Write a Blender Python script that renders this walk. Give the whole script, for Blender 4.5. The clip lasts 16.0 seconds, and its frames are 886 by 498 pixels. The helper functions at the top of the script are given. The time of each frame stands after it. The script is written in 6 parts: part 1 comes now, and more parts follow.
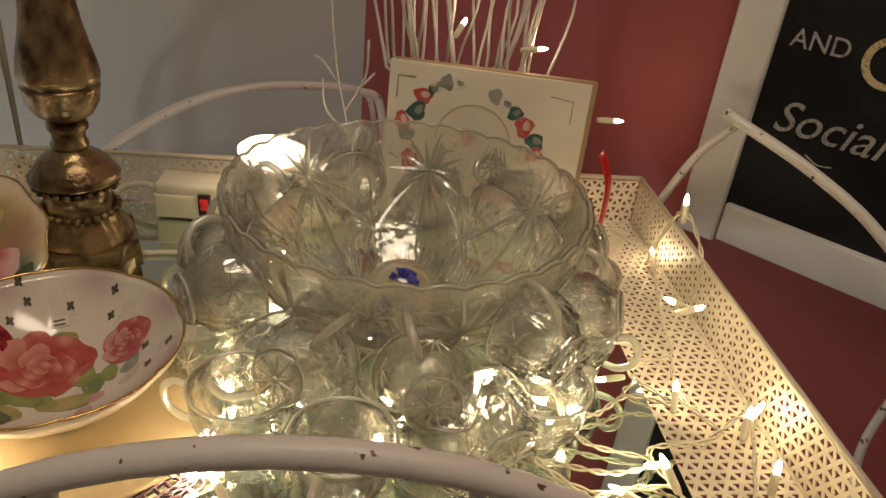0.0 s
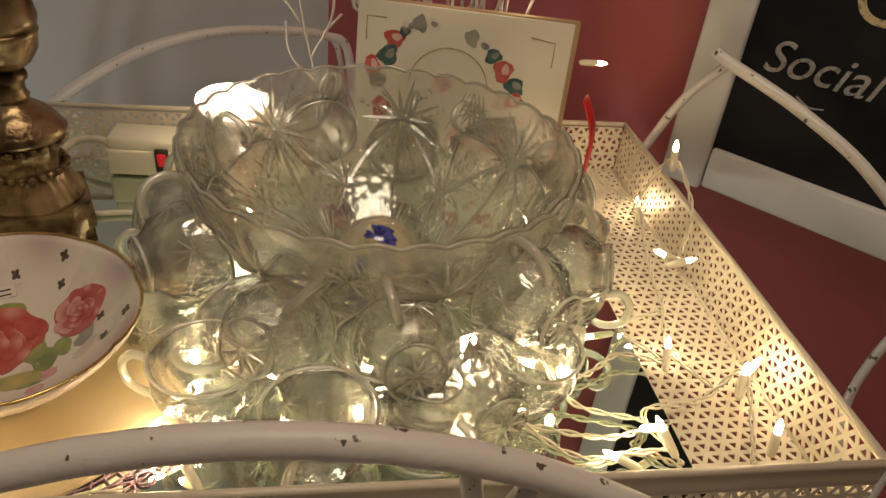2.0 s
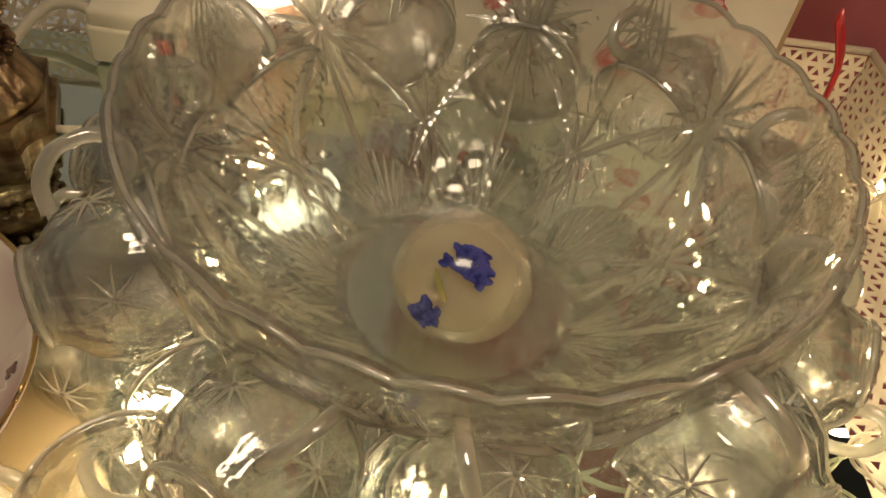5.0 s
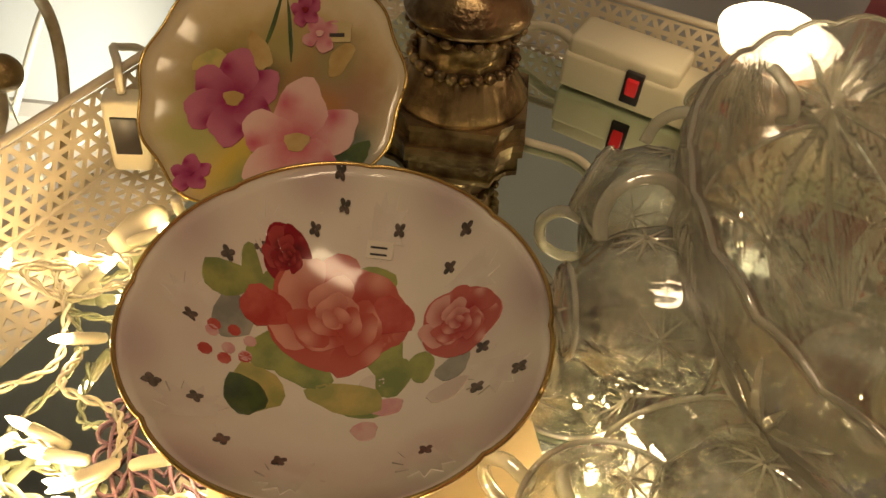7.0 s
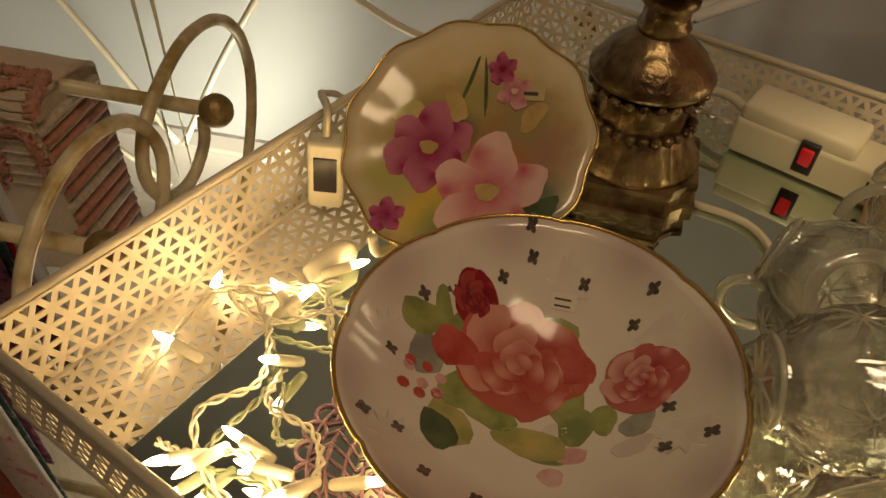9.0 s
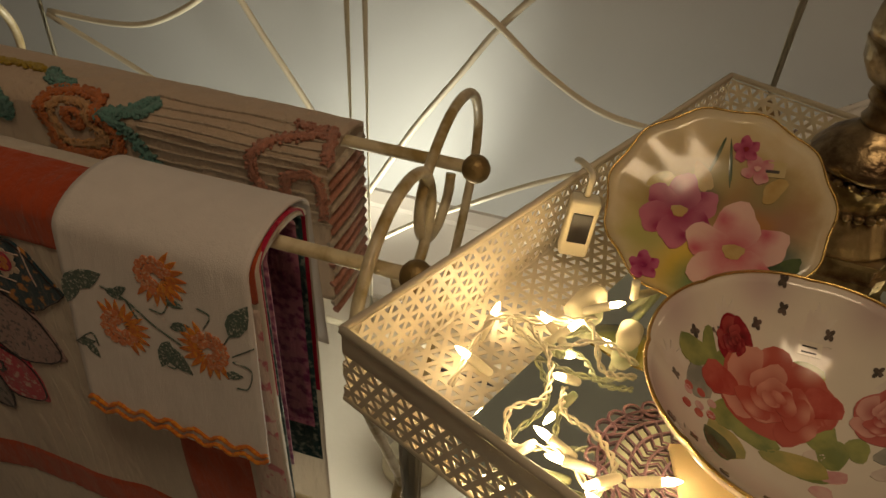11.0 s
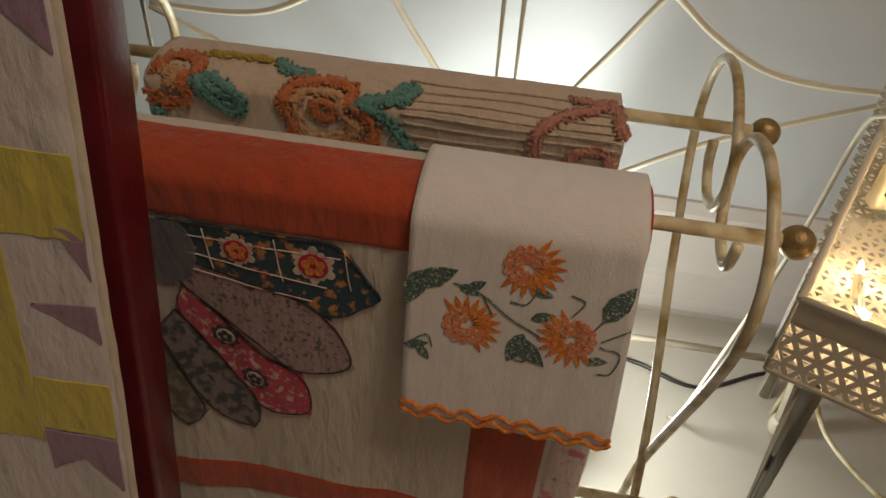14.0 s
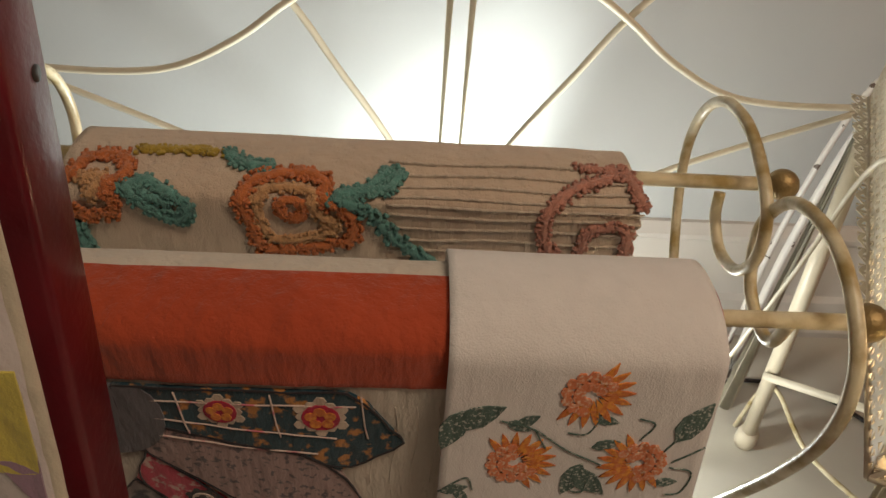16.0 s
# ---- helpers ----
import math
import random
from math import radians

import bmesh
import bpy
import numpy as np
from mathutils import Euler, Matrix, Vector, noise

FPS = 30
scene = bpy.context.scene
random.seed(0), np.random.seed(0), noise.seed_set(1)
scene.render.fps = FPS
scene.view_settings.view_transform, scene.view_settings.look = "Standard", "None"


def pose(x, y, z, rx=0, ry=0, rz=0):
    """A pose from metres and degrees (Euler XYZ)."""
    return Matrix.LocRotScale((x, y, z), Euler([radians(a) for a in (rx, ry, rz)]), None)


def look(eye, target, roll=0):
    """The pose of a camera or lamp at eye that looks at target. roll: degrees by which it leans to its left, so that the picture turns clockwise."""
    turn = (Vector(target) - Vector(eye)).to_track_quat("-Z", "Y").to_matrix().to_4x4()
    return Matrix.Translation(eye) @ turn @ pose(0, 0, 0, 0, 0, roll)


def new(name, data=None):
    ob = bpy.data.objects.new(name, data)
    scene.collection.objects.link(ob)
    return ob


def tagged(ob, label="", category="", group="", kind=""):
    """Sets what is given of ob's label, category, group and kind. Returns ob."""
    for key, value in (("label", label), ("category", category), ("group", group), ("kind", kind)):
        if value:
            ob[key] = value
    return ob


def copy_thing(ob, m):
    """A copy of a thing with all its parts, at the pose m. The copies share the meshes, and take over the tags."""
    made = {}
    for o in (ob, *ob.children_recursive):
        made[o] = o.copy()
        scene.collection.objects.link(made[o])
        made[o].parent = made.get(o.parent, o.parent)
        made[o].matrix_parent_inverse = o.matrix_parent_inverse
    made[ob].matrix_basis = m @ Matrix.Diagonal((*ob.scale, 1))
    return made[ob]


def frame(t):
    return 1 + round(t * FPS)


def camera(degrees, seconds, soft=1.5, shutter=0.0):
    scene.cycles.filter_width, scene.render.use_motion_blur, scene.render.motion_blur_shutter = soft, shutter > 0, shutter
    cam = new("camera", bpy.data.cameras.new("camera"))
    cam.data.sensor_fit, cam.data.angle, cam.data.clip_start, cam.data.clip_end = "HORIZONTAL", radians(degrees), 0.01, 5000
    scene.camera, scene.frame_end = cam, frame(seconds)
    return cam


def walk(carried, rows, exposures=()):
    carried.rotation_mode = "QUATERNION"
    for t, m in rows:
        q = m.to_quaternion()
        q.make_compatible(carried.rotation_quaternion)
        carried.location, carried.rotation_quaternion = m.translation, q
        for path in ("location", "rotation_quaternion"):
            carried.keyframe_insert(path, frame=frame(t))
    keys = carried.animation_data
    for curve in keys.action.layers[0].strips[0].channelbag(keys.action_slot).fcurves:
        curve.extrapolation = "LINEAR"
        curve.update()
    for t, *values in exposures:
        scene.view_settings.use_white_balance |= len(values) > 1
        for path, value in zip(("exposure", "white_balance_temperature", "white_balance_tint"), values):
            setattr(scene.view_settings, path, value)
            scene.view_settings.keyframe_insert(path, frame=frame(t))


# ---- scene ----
cam = camera(61.3, 16.0)
METRES, EYE, TILT, LEAN, TURN = 1.35, 1.02, -30.1, -5.4, -5.1
ROWS = [
    (0.0, 0.0, 0.0, 0.0, 0.0, 0.0, -0.0),
    (0.5, -0.0025, 0.0032, -0.0027, -0.28, -2.08, 0.74),
    (1.0, -0.006, 0.0012, -0.0026, -0.57, -2.62, 0.85),
    (1.5, -0.0071, 0.0032, -0.0043, -1.02, -2.74, 1.3),
    (2.0, -0.0047, 0.0316, 0.003, -2.27, -3.87, 1.12),
    (2.5, 0.0008, 0.1123, 0.0315, -1.19, -6.01, 0.39),
    (3.0, 0.0029, 0.1791, 0.0506, 1.27, -10.09, -1.45),
    (5.5, -0.0252, 0.2315, 0.0555, 9.01, -16.17, -6.71),
    (6.0, -0.0547, 0.2251, 0.0548, 15.44, -16.1, -10.35),
    (6.5, -0.0841, 0.2149, 0.0524, 22.87, -17.15, -13.55),
    (7.0, -0.0969, 0.2059, 0.0498, 28.55, -17.89, -14.95),
    (7.5, -0.1008, 0.1981, 0.0481, 31.87, -18.4, -15.04),
    (8.0, -0.1054, 0.1885, 0.0462, 34.36, -18.38, -15.76),
    (10.5, -0.1552, 0.1223, 0.0378, 40.6, -14.35, -19.58),
    (11.0, -0.1579, 0.0653, 0.0175, 42.64, -13.63, -20.23),
    (11.5, -0.1513, 0.0016, -0.012, 42.62, -11.34, -19.8),
    (12.0, -0.1512, -0.0373, -0.0292, 41.17, -9.32, -21.03),
    (12.5, -0.1703, -0.053, -0.0437, 42.4, -9.62, -23.48),
    (13.0, -0.2334, -0.0543, -0.0528, 44.23, -11.28, -21.93),
    (13.5, -0.3115, -0.0473, -0.0498, 39.36, -11.38, -17.26),
    (14.0, -0.3388, -0.0644, -0.0597, 34.76, -12.7, -16.77),
    (14.5, -0.3788, -0.0974, -0.0686, 28.79, -11.33, -11.87),
    (15.0, -0.3997, -0.1051, -0.0721, 23.03, -9.94, -10.53),
    (15.5, -0.419, -0.0762, -0.0593, 21.1, -9.57, -11.41),
    (16.0, -0.4452, -0.0355, -0.0316, 24.42, -10.67, -12.24),
]
walk(cam, [(t, pose(0, 0, EYE, TILT, LEAN, TURN) @ pose(METRES * x, METRES * y, METRES * z, 90 + pitch, roll, yaw)) for t, x, y, z, yaw, pitch, roll in ROWS],
     ((0, 0.45, 6500, 10), (3, 0.58, 6500, 10), (5.5, 0.6, 7000, 10), (7, 0.3, 7900, 10), (8, 0.1, 8200, 10), (10.3, -0.15, 8600, 10), (11.5, -0.1, 7300, 10), (12.5, 0.1, 6600, 10), (13.5, 0.5, 6500, 10), (14.3, 0.9, 6500, 10), (16, 1.1, 6500, 10)))
scene.cycles.transparent_max_bounces = 24


# ---- light ----
world = bpy.data.worlds.new("world")
scene.world = world
world.use_nodes = True
world.node_tree.nodes["Background"].inputs[0].default_value = (0.5, 0.55, 0.6, 1)
world.node_tree.nodes["Background"].inputs[1].default_value = 0.02

U = Vector((0.9205, 0.3907, 0))      # along the quilt rack and the grey wall
V = Vector((-0.3907, 0.9205, 0))     # towards the grey wall
RD = Vector((0.67, -0.743, 0)).normalized()   # along the red wall
RN = Vector((-0.743, -0.67, 0)).normalized()  # out of the red wall
CORNER = Vector((0.012, 1.277, 0))


def R(u, v, z=0.0):
    return U * u + V * v + Vector((0, 0, z))


def lamp(name, kind, m, energy, colour, **kw):
    d = bpy.data.lights.new(name, kind)
    d.energy, d.color = energy, colour
    for k, v in kw.items():
        if k == "radius":
            d.shadow_soft_size = v
        elif k == "spot":
            d.spot_size, d.spot_blend = radians(v), 0.6
        elif k == "size":
            d.shape, d.size, d.size_y = "RECTANGLE", v[0], v[1]
    o = new(name, d)
    o.matrix_world = m
    return o


# shop's ceiling panel, unseen and assumed from the lit towels; hung above the walker
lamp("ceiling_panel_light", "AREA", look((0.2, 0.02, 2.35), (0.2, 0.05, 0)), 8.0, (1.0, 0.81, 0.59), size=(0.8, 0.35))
# small flood lamp on the floor, aimed up the grey wall
FLOOD = Vector((-0.646, 0.608, 0.13))
lamp("flood_beam", "SPOT", look(FLOOD + Vector((-0.02, 0.05, 0.04)), R(-1.05, 1.165, 0.75)), 9.4, (0.95, 1.0, 0.93), spot=120, radius=0.03)
lamp("flood_bulb", "POINT", Matrix.Translation(FLOOD + Vector((0.005, -0.005, 0.05))), 2.3, (0.97, 1.0, 0.93), radius=0.03)


# ---- materials ----
def mat(name, colour, rough=0.5, metal=0.0, var=0.12, scale=30.0, bump=0.0, bscale=None, colour2=None, mix=(0.45, 0.6), coat=0.0, sheen=0.0, spec=0.5, wrinkle=0.0):
    m = bpy.data.materials.new(name)
    m.use_nodes = True
    nt = m.node_tree
    b = nt.nodes["Principled BSDF"]
    b.inputs["Roughness"].default_value, b.inputs["Metallic"].default_value = rough, metal
    b.inputs["Coat Weight"].default_value = coat
    b.inputs["Sheen Weight"].default_value = sheen
    b.inputs["Specular IOR Level"].default_value = spec
    tc = nt.nodes.new("ShaderNodeTexCoord")
    n1 = nt.nodes.new("ShaderNodeTexNoise")
    n1.inputs["Scale"].default_value, n1.inputs["Detail"].default_value = scale, 6
    nt.links.new(tc.outputs["Object"], n1.inputs["Vector"])
    ramp = nt.nodes.new("ShaderNodeValToRGB")
    c = Vector(colour)
    c2 = Vector(colour2) if colour2 else c * (1 - 2 * var)
    ramp.color_ramp.elements[0].color, ramp.color_ramp.elements[0].position = (*c2, 1), mix[0] if colour2 else 0.25
    ramp.color_ramp.elements[1].color, ramp.color_ramp.elements[1].position = (*c, 1), mix[1] if colour2 else 0.7
    nt.links.new(n1.outputs["Fac"], ramp.inputs[0])
    nt.links.new(ramp.outputs[0], b.inputs["Base Color"])
    if bump:
        n2 = nt.nodes.new("ShaderNodeTexNoise")
        n2.inputs["Scale"].default_value, n2.inputs["Detail"].default_value = bscale or scale * 8, 4
        nt.links.new(tc.outputs["Object"], n2.inputs["Vector"])
        bp = nt.nodes.new("ShaderNodeBump")
        bp.inputs["Strength"].default_value, bp.inputs["Distance"].default_value = bump, 0.002
        nt.links.new(n2.outputs["Fac"], bp.inputs["Height"])
        nt.links.new(bp.outputs[0], b.inputs["Normal"])
        if wrinkle:
            mp = nt.nodes.new("ShaderNodeMapping")
            mp.inputs["Scale"].default_value = (70, 70, 22)
            n3 = nt.nodes.new("ShaderNodeTexNoise")
            n3.inputs["Scale"].default_value, n3.inputs["Detail"].default_value = 1.0, 3
            bw = nt.nodes.new("ShaderNodeBump")
            bw.inputs["Strength"].default_value, bw.inputs["Distance"].default_value = wrinkle, 0.006
            nt.links.new(tc.outputs["Object"], mp.inputs["Vector"]), nt.links.new(mp.outputs[0], n3.inputs["Vector"])
            nt.links.new(n3.outputs["Fac"], bw.inputs["Height"]), nt.links.new(bw.outputs[0], bp.inputs["Normal"])
    return m


def glow(name, colour, strength):
    m = bpy.data.materials.new(name)
    m.use_nodes = True
    b = m.node_tree.nodes["Principled BSDF"]
    b.inputs["Base Color"].default_value = (*colour, 1)
    b.inputs["Emission Color"].default_value = (*colour, 1)
    b.inputs["Emission Strength"].default_value = strength
    return m


def glass(name, tint, haze=0.2, bend=0.25, shine=0.08, edge=0.6, ior=1.12, facets=60.0):
    """Clear pressed glass: mostly see-through, part bent, part pale diffuse haze, with a bright gloss."""
    m = bpy.data.materials.new(name)
    m.use_nodes = True
    nt = m.node_tree
    nt.nodes.remove(nt.nodes["Principled BSDF"])
    out = nt.nodes["Material Output"]
    tr, rf, gl, df, tl = (nt.nodes.new("ShaderNodeBsdf" + k) for k in ("Transparent", "Refraction", "Glossy", "Diffuse", "Translucent"))
    for n in (tr, rf):
        n.inputs[0].default_value = (*tint, 1)
    df.inputs[0].default_value = tl.inputs[0].default_value = (0.97, 0.95, 0.8, 1)
    rf.inputs["IOR"].default_value, rf.inputs["Roughness"].default_value = ior, 0.0
    gl.inputs["Roughness"].default_value = 0.025
    tc, vo, bp = (nt.nodes.new("ShaderNode" + k) for k in ("TexCoord", "TexVoronoi", "Bump"))
    vo.inputs["Scale"].default_value = facets
    bp.inputs["Strength"].default_value, bp.inputs["Distance"].default_value = 0.4, 0.0014
    nt.links.new(tc.outputs["Object"], vo.inputs["Vector"]), nt.links.new(vo.outputs["Distance"], bp.inputs["Height"])
    for n in (gl, rf):
        nt.links.new(bp.outputs[0], n.inputs["Normal"])
    lw = nt.nodes.new("ShaderNodeLayerWeight")
    lw.inputs["Blend"].default_value = 0.5
    pw_, fr = nt.nodes.new("ShaderNodeMath"), nt.nodes.new("ShaderNodeMath")
    pw_.operation, pw_.inputs[1].default_value = "POWER", 2.6
    fr.operation, fr.inputs[1].default_value, fr.inputs[2].default_value = "MULTIPLY_ADD", edge, shine
    nt.links.new(lw.outputs["Facing"], pw_.inputs[0]), nt.links.new(pw_.outputs[0], fr.inputs[0])

    def mixed(fac, x, y):
        k = nt.nodes.new("ShaderNodeMixShader")
        if isinstance(fac, float):
            k.inputs[0].default_value = fac
        else:
            nt.links.new(fac, k.inputs[0])
        nt.links.new(x.outputs[0], k.inputs[1]), nt.links.new(y.outputs[0], k.inputs[2])
        return k
    body = mixed(haze, mixed(bend, tr, rf), mixed(0.5, df, tl))
    nt.links.new(mixed(fr.outputs[0], body, gl).outputs[0], out.inputs[0])
    return m


CREAM = mat("cream_enamel", (0.72, 0.64, 0.5), 0.38, var=0.06, scale=25, bump=0.08)
IRON = mat("chipped_white_iron", (0.74, 0.7, 0.66), 0.42, scale=90, bump=0.3, bscale=140, colour2=(0.12, 0.08, 0.06), mix=(0.335, 0.355))
WIRE_IRON = mat("cream_iron", (0.72, 0.66, 0.52), 0.4, var=0.08, scale=30, bump=0.15)
RACK = mat("worn_gilt_cream_iron", (0.66, 0.58, 0.4), 0.35, scale=35, bump=0.2, colour2=(0.36, 0.26, 0.1), mix=(0.36, 0.56))
BRASS = mat("aged_brass", (0.36, 0.25, 0.11), 0.45, metal=0.7, var=0.25, scale=60, bump=0.3)
BRONZE = mat("antique_gold_resin", (0.36, 0.26, 0.14), 0.3, metal=0.75, scale=45, bump=0.5, bscale=160, colour2=(0.1, 0.06, 0.03), mix=(0.36, 0.6))
MIRROR = mat("mirror_glass", (0.72, 0.82, 0.76), 0.015, metal=1.0, var=0.02, scale=3)
# GLASS to CUT: white haze stands in for caustic brightness and glints
GLASS = glass("pressed_glass", (1.0, 1.0, 0.99), 0.06, 0.4, 0.08, 0.2, 1.25, 90.0)
CUPGLASS = glass("cup_glass", (0.998, 1.0, 0.992), 0.035, 0.5, 0.16, 0.3, 1.35, 120.0)
CUT = glass("glint_hazed_cut_glass", (1.0, 1.0, 0.98), 0.42, 0.6, 0.3, 0.4, 1.45, 200.0)
FROST = glass("frosted_glass", (1.0, 0.96, 0.9), 0.3, 0.2)
BULBGLASS = glow("lit_bulb", (1.0, 0.77, 0.46), 85.0)
PORCELAIN = mat("ivory_porcelain", (0.86, 0.79, 0.67), 0.12, var=0.05, scale=18, coat=0.5)
PLATEBASE = mat("plate_glaze", (0.72, 0.62, 0.42), 0.12, scale=22, colour2=(0.5, 0.4, 0.2), mix=(0.3, 0.62), coat=0.5)
GILT = mat("gilt_rim", (0.75, 0.52, 0.2), 0.25, metal=0.9, var=0.15, scale=80)
PLASTIC = mat("cream_plastic", (0.78, 0.72, 0.55), 0.4, var=0.03, scale=10)
CABLE = mat("cream_cable", (0.7, 0.64, 0.5), 0.45, var=0.05, scale=60)
DARK = mat("dark_plastic", (0.03, 0.025, 0.025), 0.3)
REDLENS = glow("lit_red_rocker", (0.5, 0.01, 0.015), 0.25)
GREYWALL = mat("grey_paint", (0.5, 0.52, 0.53), 0.75, var=0.035, scale=2.5, bump=0.15, bscale=90)
REDWALL = mat("red_paint", (0.36, 0.08, 0.085), 0.65, var=0.08, scale=3, bump=0.15, bscale=90)
FLOORM = mat("cream_floor_paint", (0.62, 0.58, 0.5), 0.5, var=0.07, scale=5, bump=0.15, bscale=60)
BASEM = mat("baseboard_paint", (0.62, 0.58, 0.54), 0.5, var=0.05, scale=6)
CEIL = mat("ceiling_paint", (0.72, 0.7, 0.68), 0.8, var=0.03, scale=3)
SLATE = mat("chalkboard", (0.008, 0.008, 0.009), 0.85, scale=8, colour2=(0.018, 0.018, 0.02), mix=(0.4, 0.7), spec=0.15)
FRAMEW = mat("white_frame_paint", (0.7, 0.68, 0.68), 0.45, var=0.06, scale=14, bump=0.1)
CHALK = mat("chalk", (0.4, 0.38, 0.37), 0.9, scale=300, colour2=(0.2, 0.2, 0.2), mix=(0.36, 0.52))
CHALKY = mat("yellow_chalk", (0.6, 0.5, 0.3), 0.9, scale=300, colour2=(0.25, 0.2, 0.1), mix=(0.35, 0.5))
REDPOST = mat("red_painted_wood", (0.13, 0.006, 0.012), 0.3, var=0.2, scale=25, bump=0.2, coat=0.2)


def cloth(name, colour, colour2=None, scale=60.0, mix=(0.45, 0.6), var=0.06, bump=0.35, wrinkle=0.9):
    return mat(name, colour, 0.9, scale=scale, colour2=colour2, mix=mix, var=var, bump=bump, bscale=900, sheen=0.25, spec=0.2, wrinkle=wrinkle)


LINEN = cloth("white_linen", (0.76, 0.72, 0.7), var=0.03, wrinkle=0.3)
MUSLIN = cloth("muslin", (0.62, 0.55, 0.47), var=0.05, scale=14)
RUST = cloth("rust_cotton", (0.46, 0.075, 0.03), var=0.1, scale=25)
CHENILLE = cloth("chenille_ground", (0.66, 0.52, 0.4), var=0.06, scale=40, bump=0.8)
TUFT = {k: cloth("tuft_" + k, c, var=0.18, scale=200, bump=1.0) for k, c in (("orange", (0.72, 0.22, 0.07)), ("peach", (0.75, 0.42, 0.2)), ("teal", (0.16, 0.38, 0.34)), ("pink", (0.66, 0.3, 0.22)), ("yellow", (0.6, 0.42, 0.06)), ("cream", (0.72, 0.6, 0.48)))}
YELLOW = cloth("yellow_cotton", (0.6, 0.5, 0.1), var=0.07, scale=20)
PURPLE = cloth("purple_cotton", (0.34, 0.22, 0.3), var=0.08, scale=20)
LILACW = cloth("lilac_white_cotton", (0.62, 0.57, 0.56), var=0.04, scale=20)
BINDING = cloth("cream_binding", (0.6, 0.54, 0.42), var=0.06)
PETALS = [cloth("teal_print", (0.015, 0.05, 0.07), (0.5, 0.22, 0.06), 110, (0.36, 0.44)), cloth("mauve_print", (0.36, 0.25, 0.24), (0.12, 0.1, 0.12), 220, (0.38, 0.46)), cloth("pink_print", (0.5, 0.05, 0.09), (0.6, 0.4, 0.36), 160, (0.38, 0.46)), cloth("plaid", (0.22, 0.18, 0.17), (0.05, 0.05, 0.06), 90, (0.44, 0.54)), cloth("olive_print", (0.24, 0.2, 0.13), (0.1, 0.08, 0.07), 90)]
BLUEGREY = cloth("slate_cotton", (0.14, 0.13, 0.15))
BLACKTH = cloth("dark_thread", (0.03, 0.025, 0.03))
ORANGETH = cloth("orange_thread", (0.75, 0.3, 0.04), (0.6, 0.16, 0.03), 300)
RUSTTH = cloth("coral_thread", (0.66, 0.2, 0.08), (0.75, 0.5, 0.35), 500, (0.36, 0.5))
CREAMTH = cloth("cream_thread", (0.62, 0.5, 0.4))
GREENTH = cloth("green_thread", (0.07, 0.12, 0.1), (0.45, 0.46, 0.42), 500, (0.36, 0.46))
CRIMSON = cloth("crimson_cloth", (0.45, 0.01, 0.05))
PLUM = cloth("plum_print", (0.22, 0.04, 0.14), (0.5, 0.2, 0.3), 120)
TEALP = cloth("dark_teal_print", (0.03, 0.08, 0.09), (0.25, 0.3, 0.28), 160, (0.38, 0.5))
PINKF = cloth("pink_floral_print", (0.66, 0.52, 0.46), (0.55, 0.16, 0.2), 70, (0.38, 0.46))
LACE = cloth("lilac_lace", (0.38, 0.22, 0.28), var=0.15, scale=100)
CARD = mat("buff_card", (0.62, 0.5, 0.3), 0.7, var=0.05, scale=12)
BOXCARD = mat("ivory_card", (0.76, 0.7, 0.58), 0.55, var=0.04, scale=12)
BOXEDGE = mat("brown_card_edge", (0.4, 0.27, 0.15), 0.7, var=0.08, scale=30)
TWIG = mat("white_twig", (0.7, 0.65, 0.6), 0.7, var=0.1, scale=90, bump=0.3)
RIBBON = mat("red_satin", (0.5, 0.005, 0.01), 0.35, var=0.15, scale=30)
INK = mat("ink", (0.05, 0.04, 0.04), 0.6)
PAINT = {k: mat("glaze_" + k, c, 0.14, scale=s, colour2=c2, mix=(0.4, 0.62), coat=0.4) for k, c, c2, s in (
    ("rose", (0.56, 0.12, 0.095), (0.44, 0.06, 0.05), 70), ("rose_light", (0.6, 0.15, 0.12), (0.5, 0.085, 0.07), 110), ("rose_pale", (0.68, 0.27, 0.21), (0.56, 0.14, 0.11), 110), ("crimson", (0.3, 0.02, 0.03), (0.16, 0.01, 0.015), 90),
    ("leaf", (0.36, 0.38, 0.13), (0.2, 0.25, 0.09), 60), ("leaf_dark", (0.09, 0.13, 0.05), (0.05, 0.08, 0.04), 70), ("leaf_gold", (0.55, 0.44, 0.16), (0.34, 0.34, 0.12), 60), ("clover", (0.16, 0.12, 0.1), (0.08, 0.07, 0.06), 200),
    ("magenta", (0.4, 0.05, 0.16), (0.2, 0.015, 0.07), 90), ("pink", (0.68, 0.3, 0.32), (0.55, 0.13, 0.19), 80), ("blush", (0.74, 0.5, 0.46), (0.66, 0.32, 0.33), 70), ("ochre", (0.56, 0.42, 0.2), (0.44, 0.29, 0.11), 45), ("slate", (0.4, 0.38, 0.32), (0.24, 0.25, 0.22), 60), ("mauve", (0.78, 0.69, 0.6), (0.68, 0.57, 0.51), 45), ("white", (0.82, 0.76, 0.68), (0.76, 0.68, 0.6), 60), ("blue", (0.03, 0.04, 0.22), (0.08, 0.1, 0.4), 200), ("teal", (0.08, 0.17, 0.16), (0.05, 0.1, 0.1), 80))}


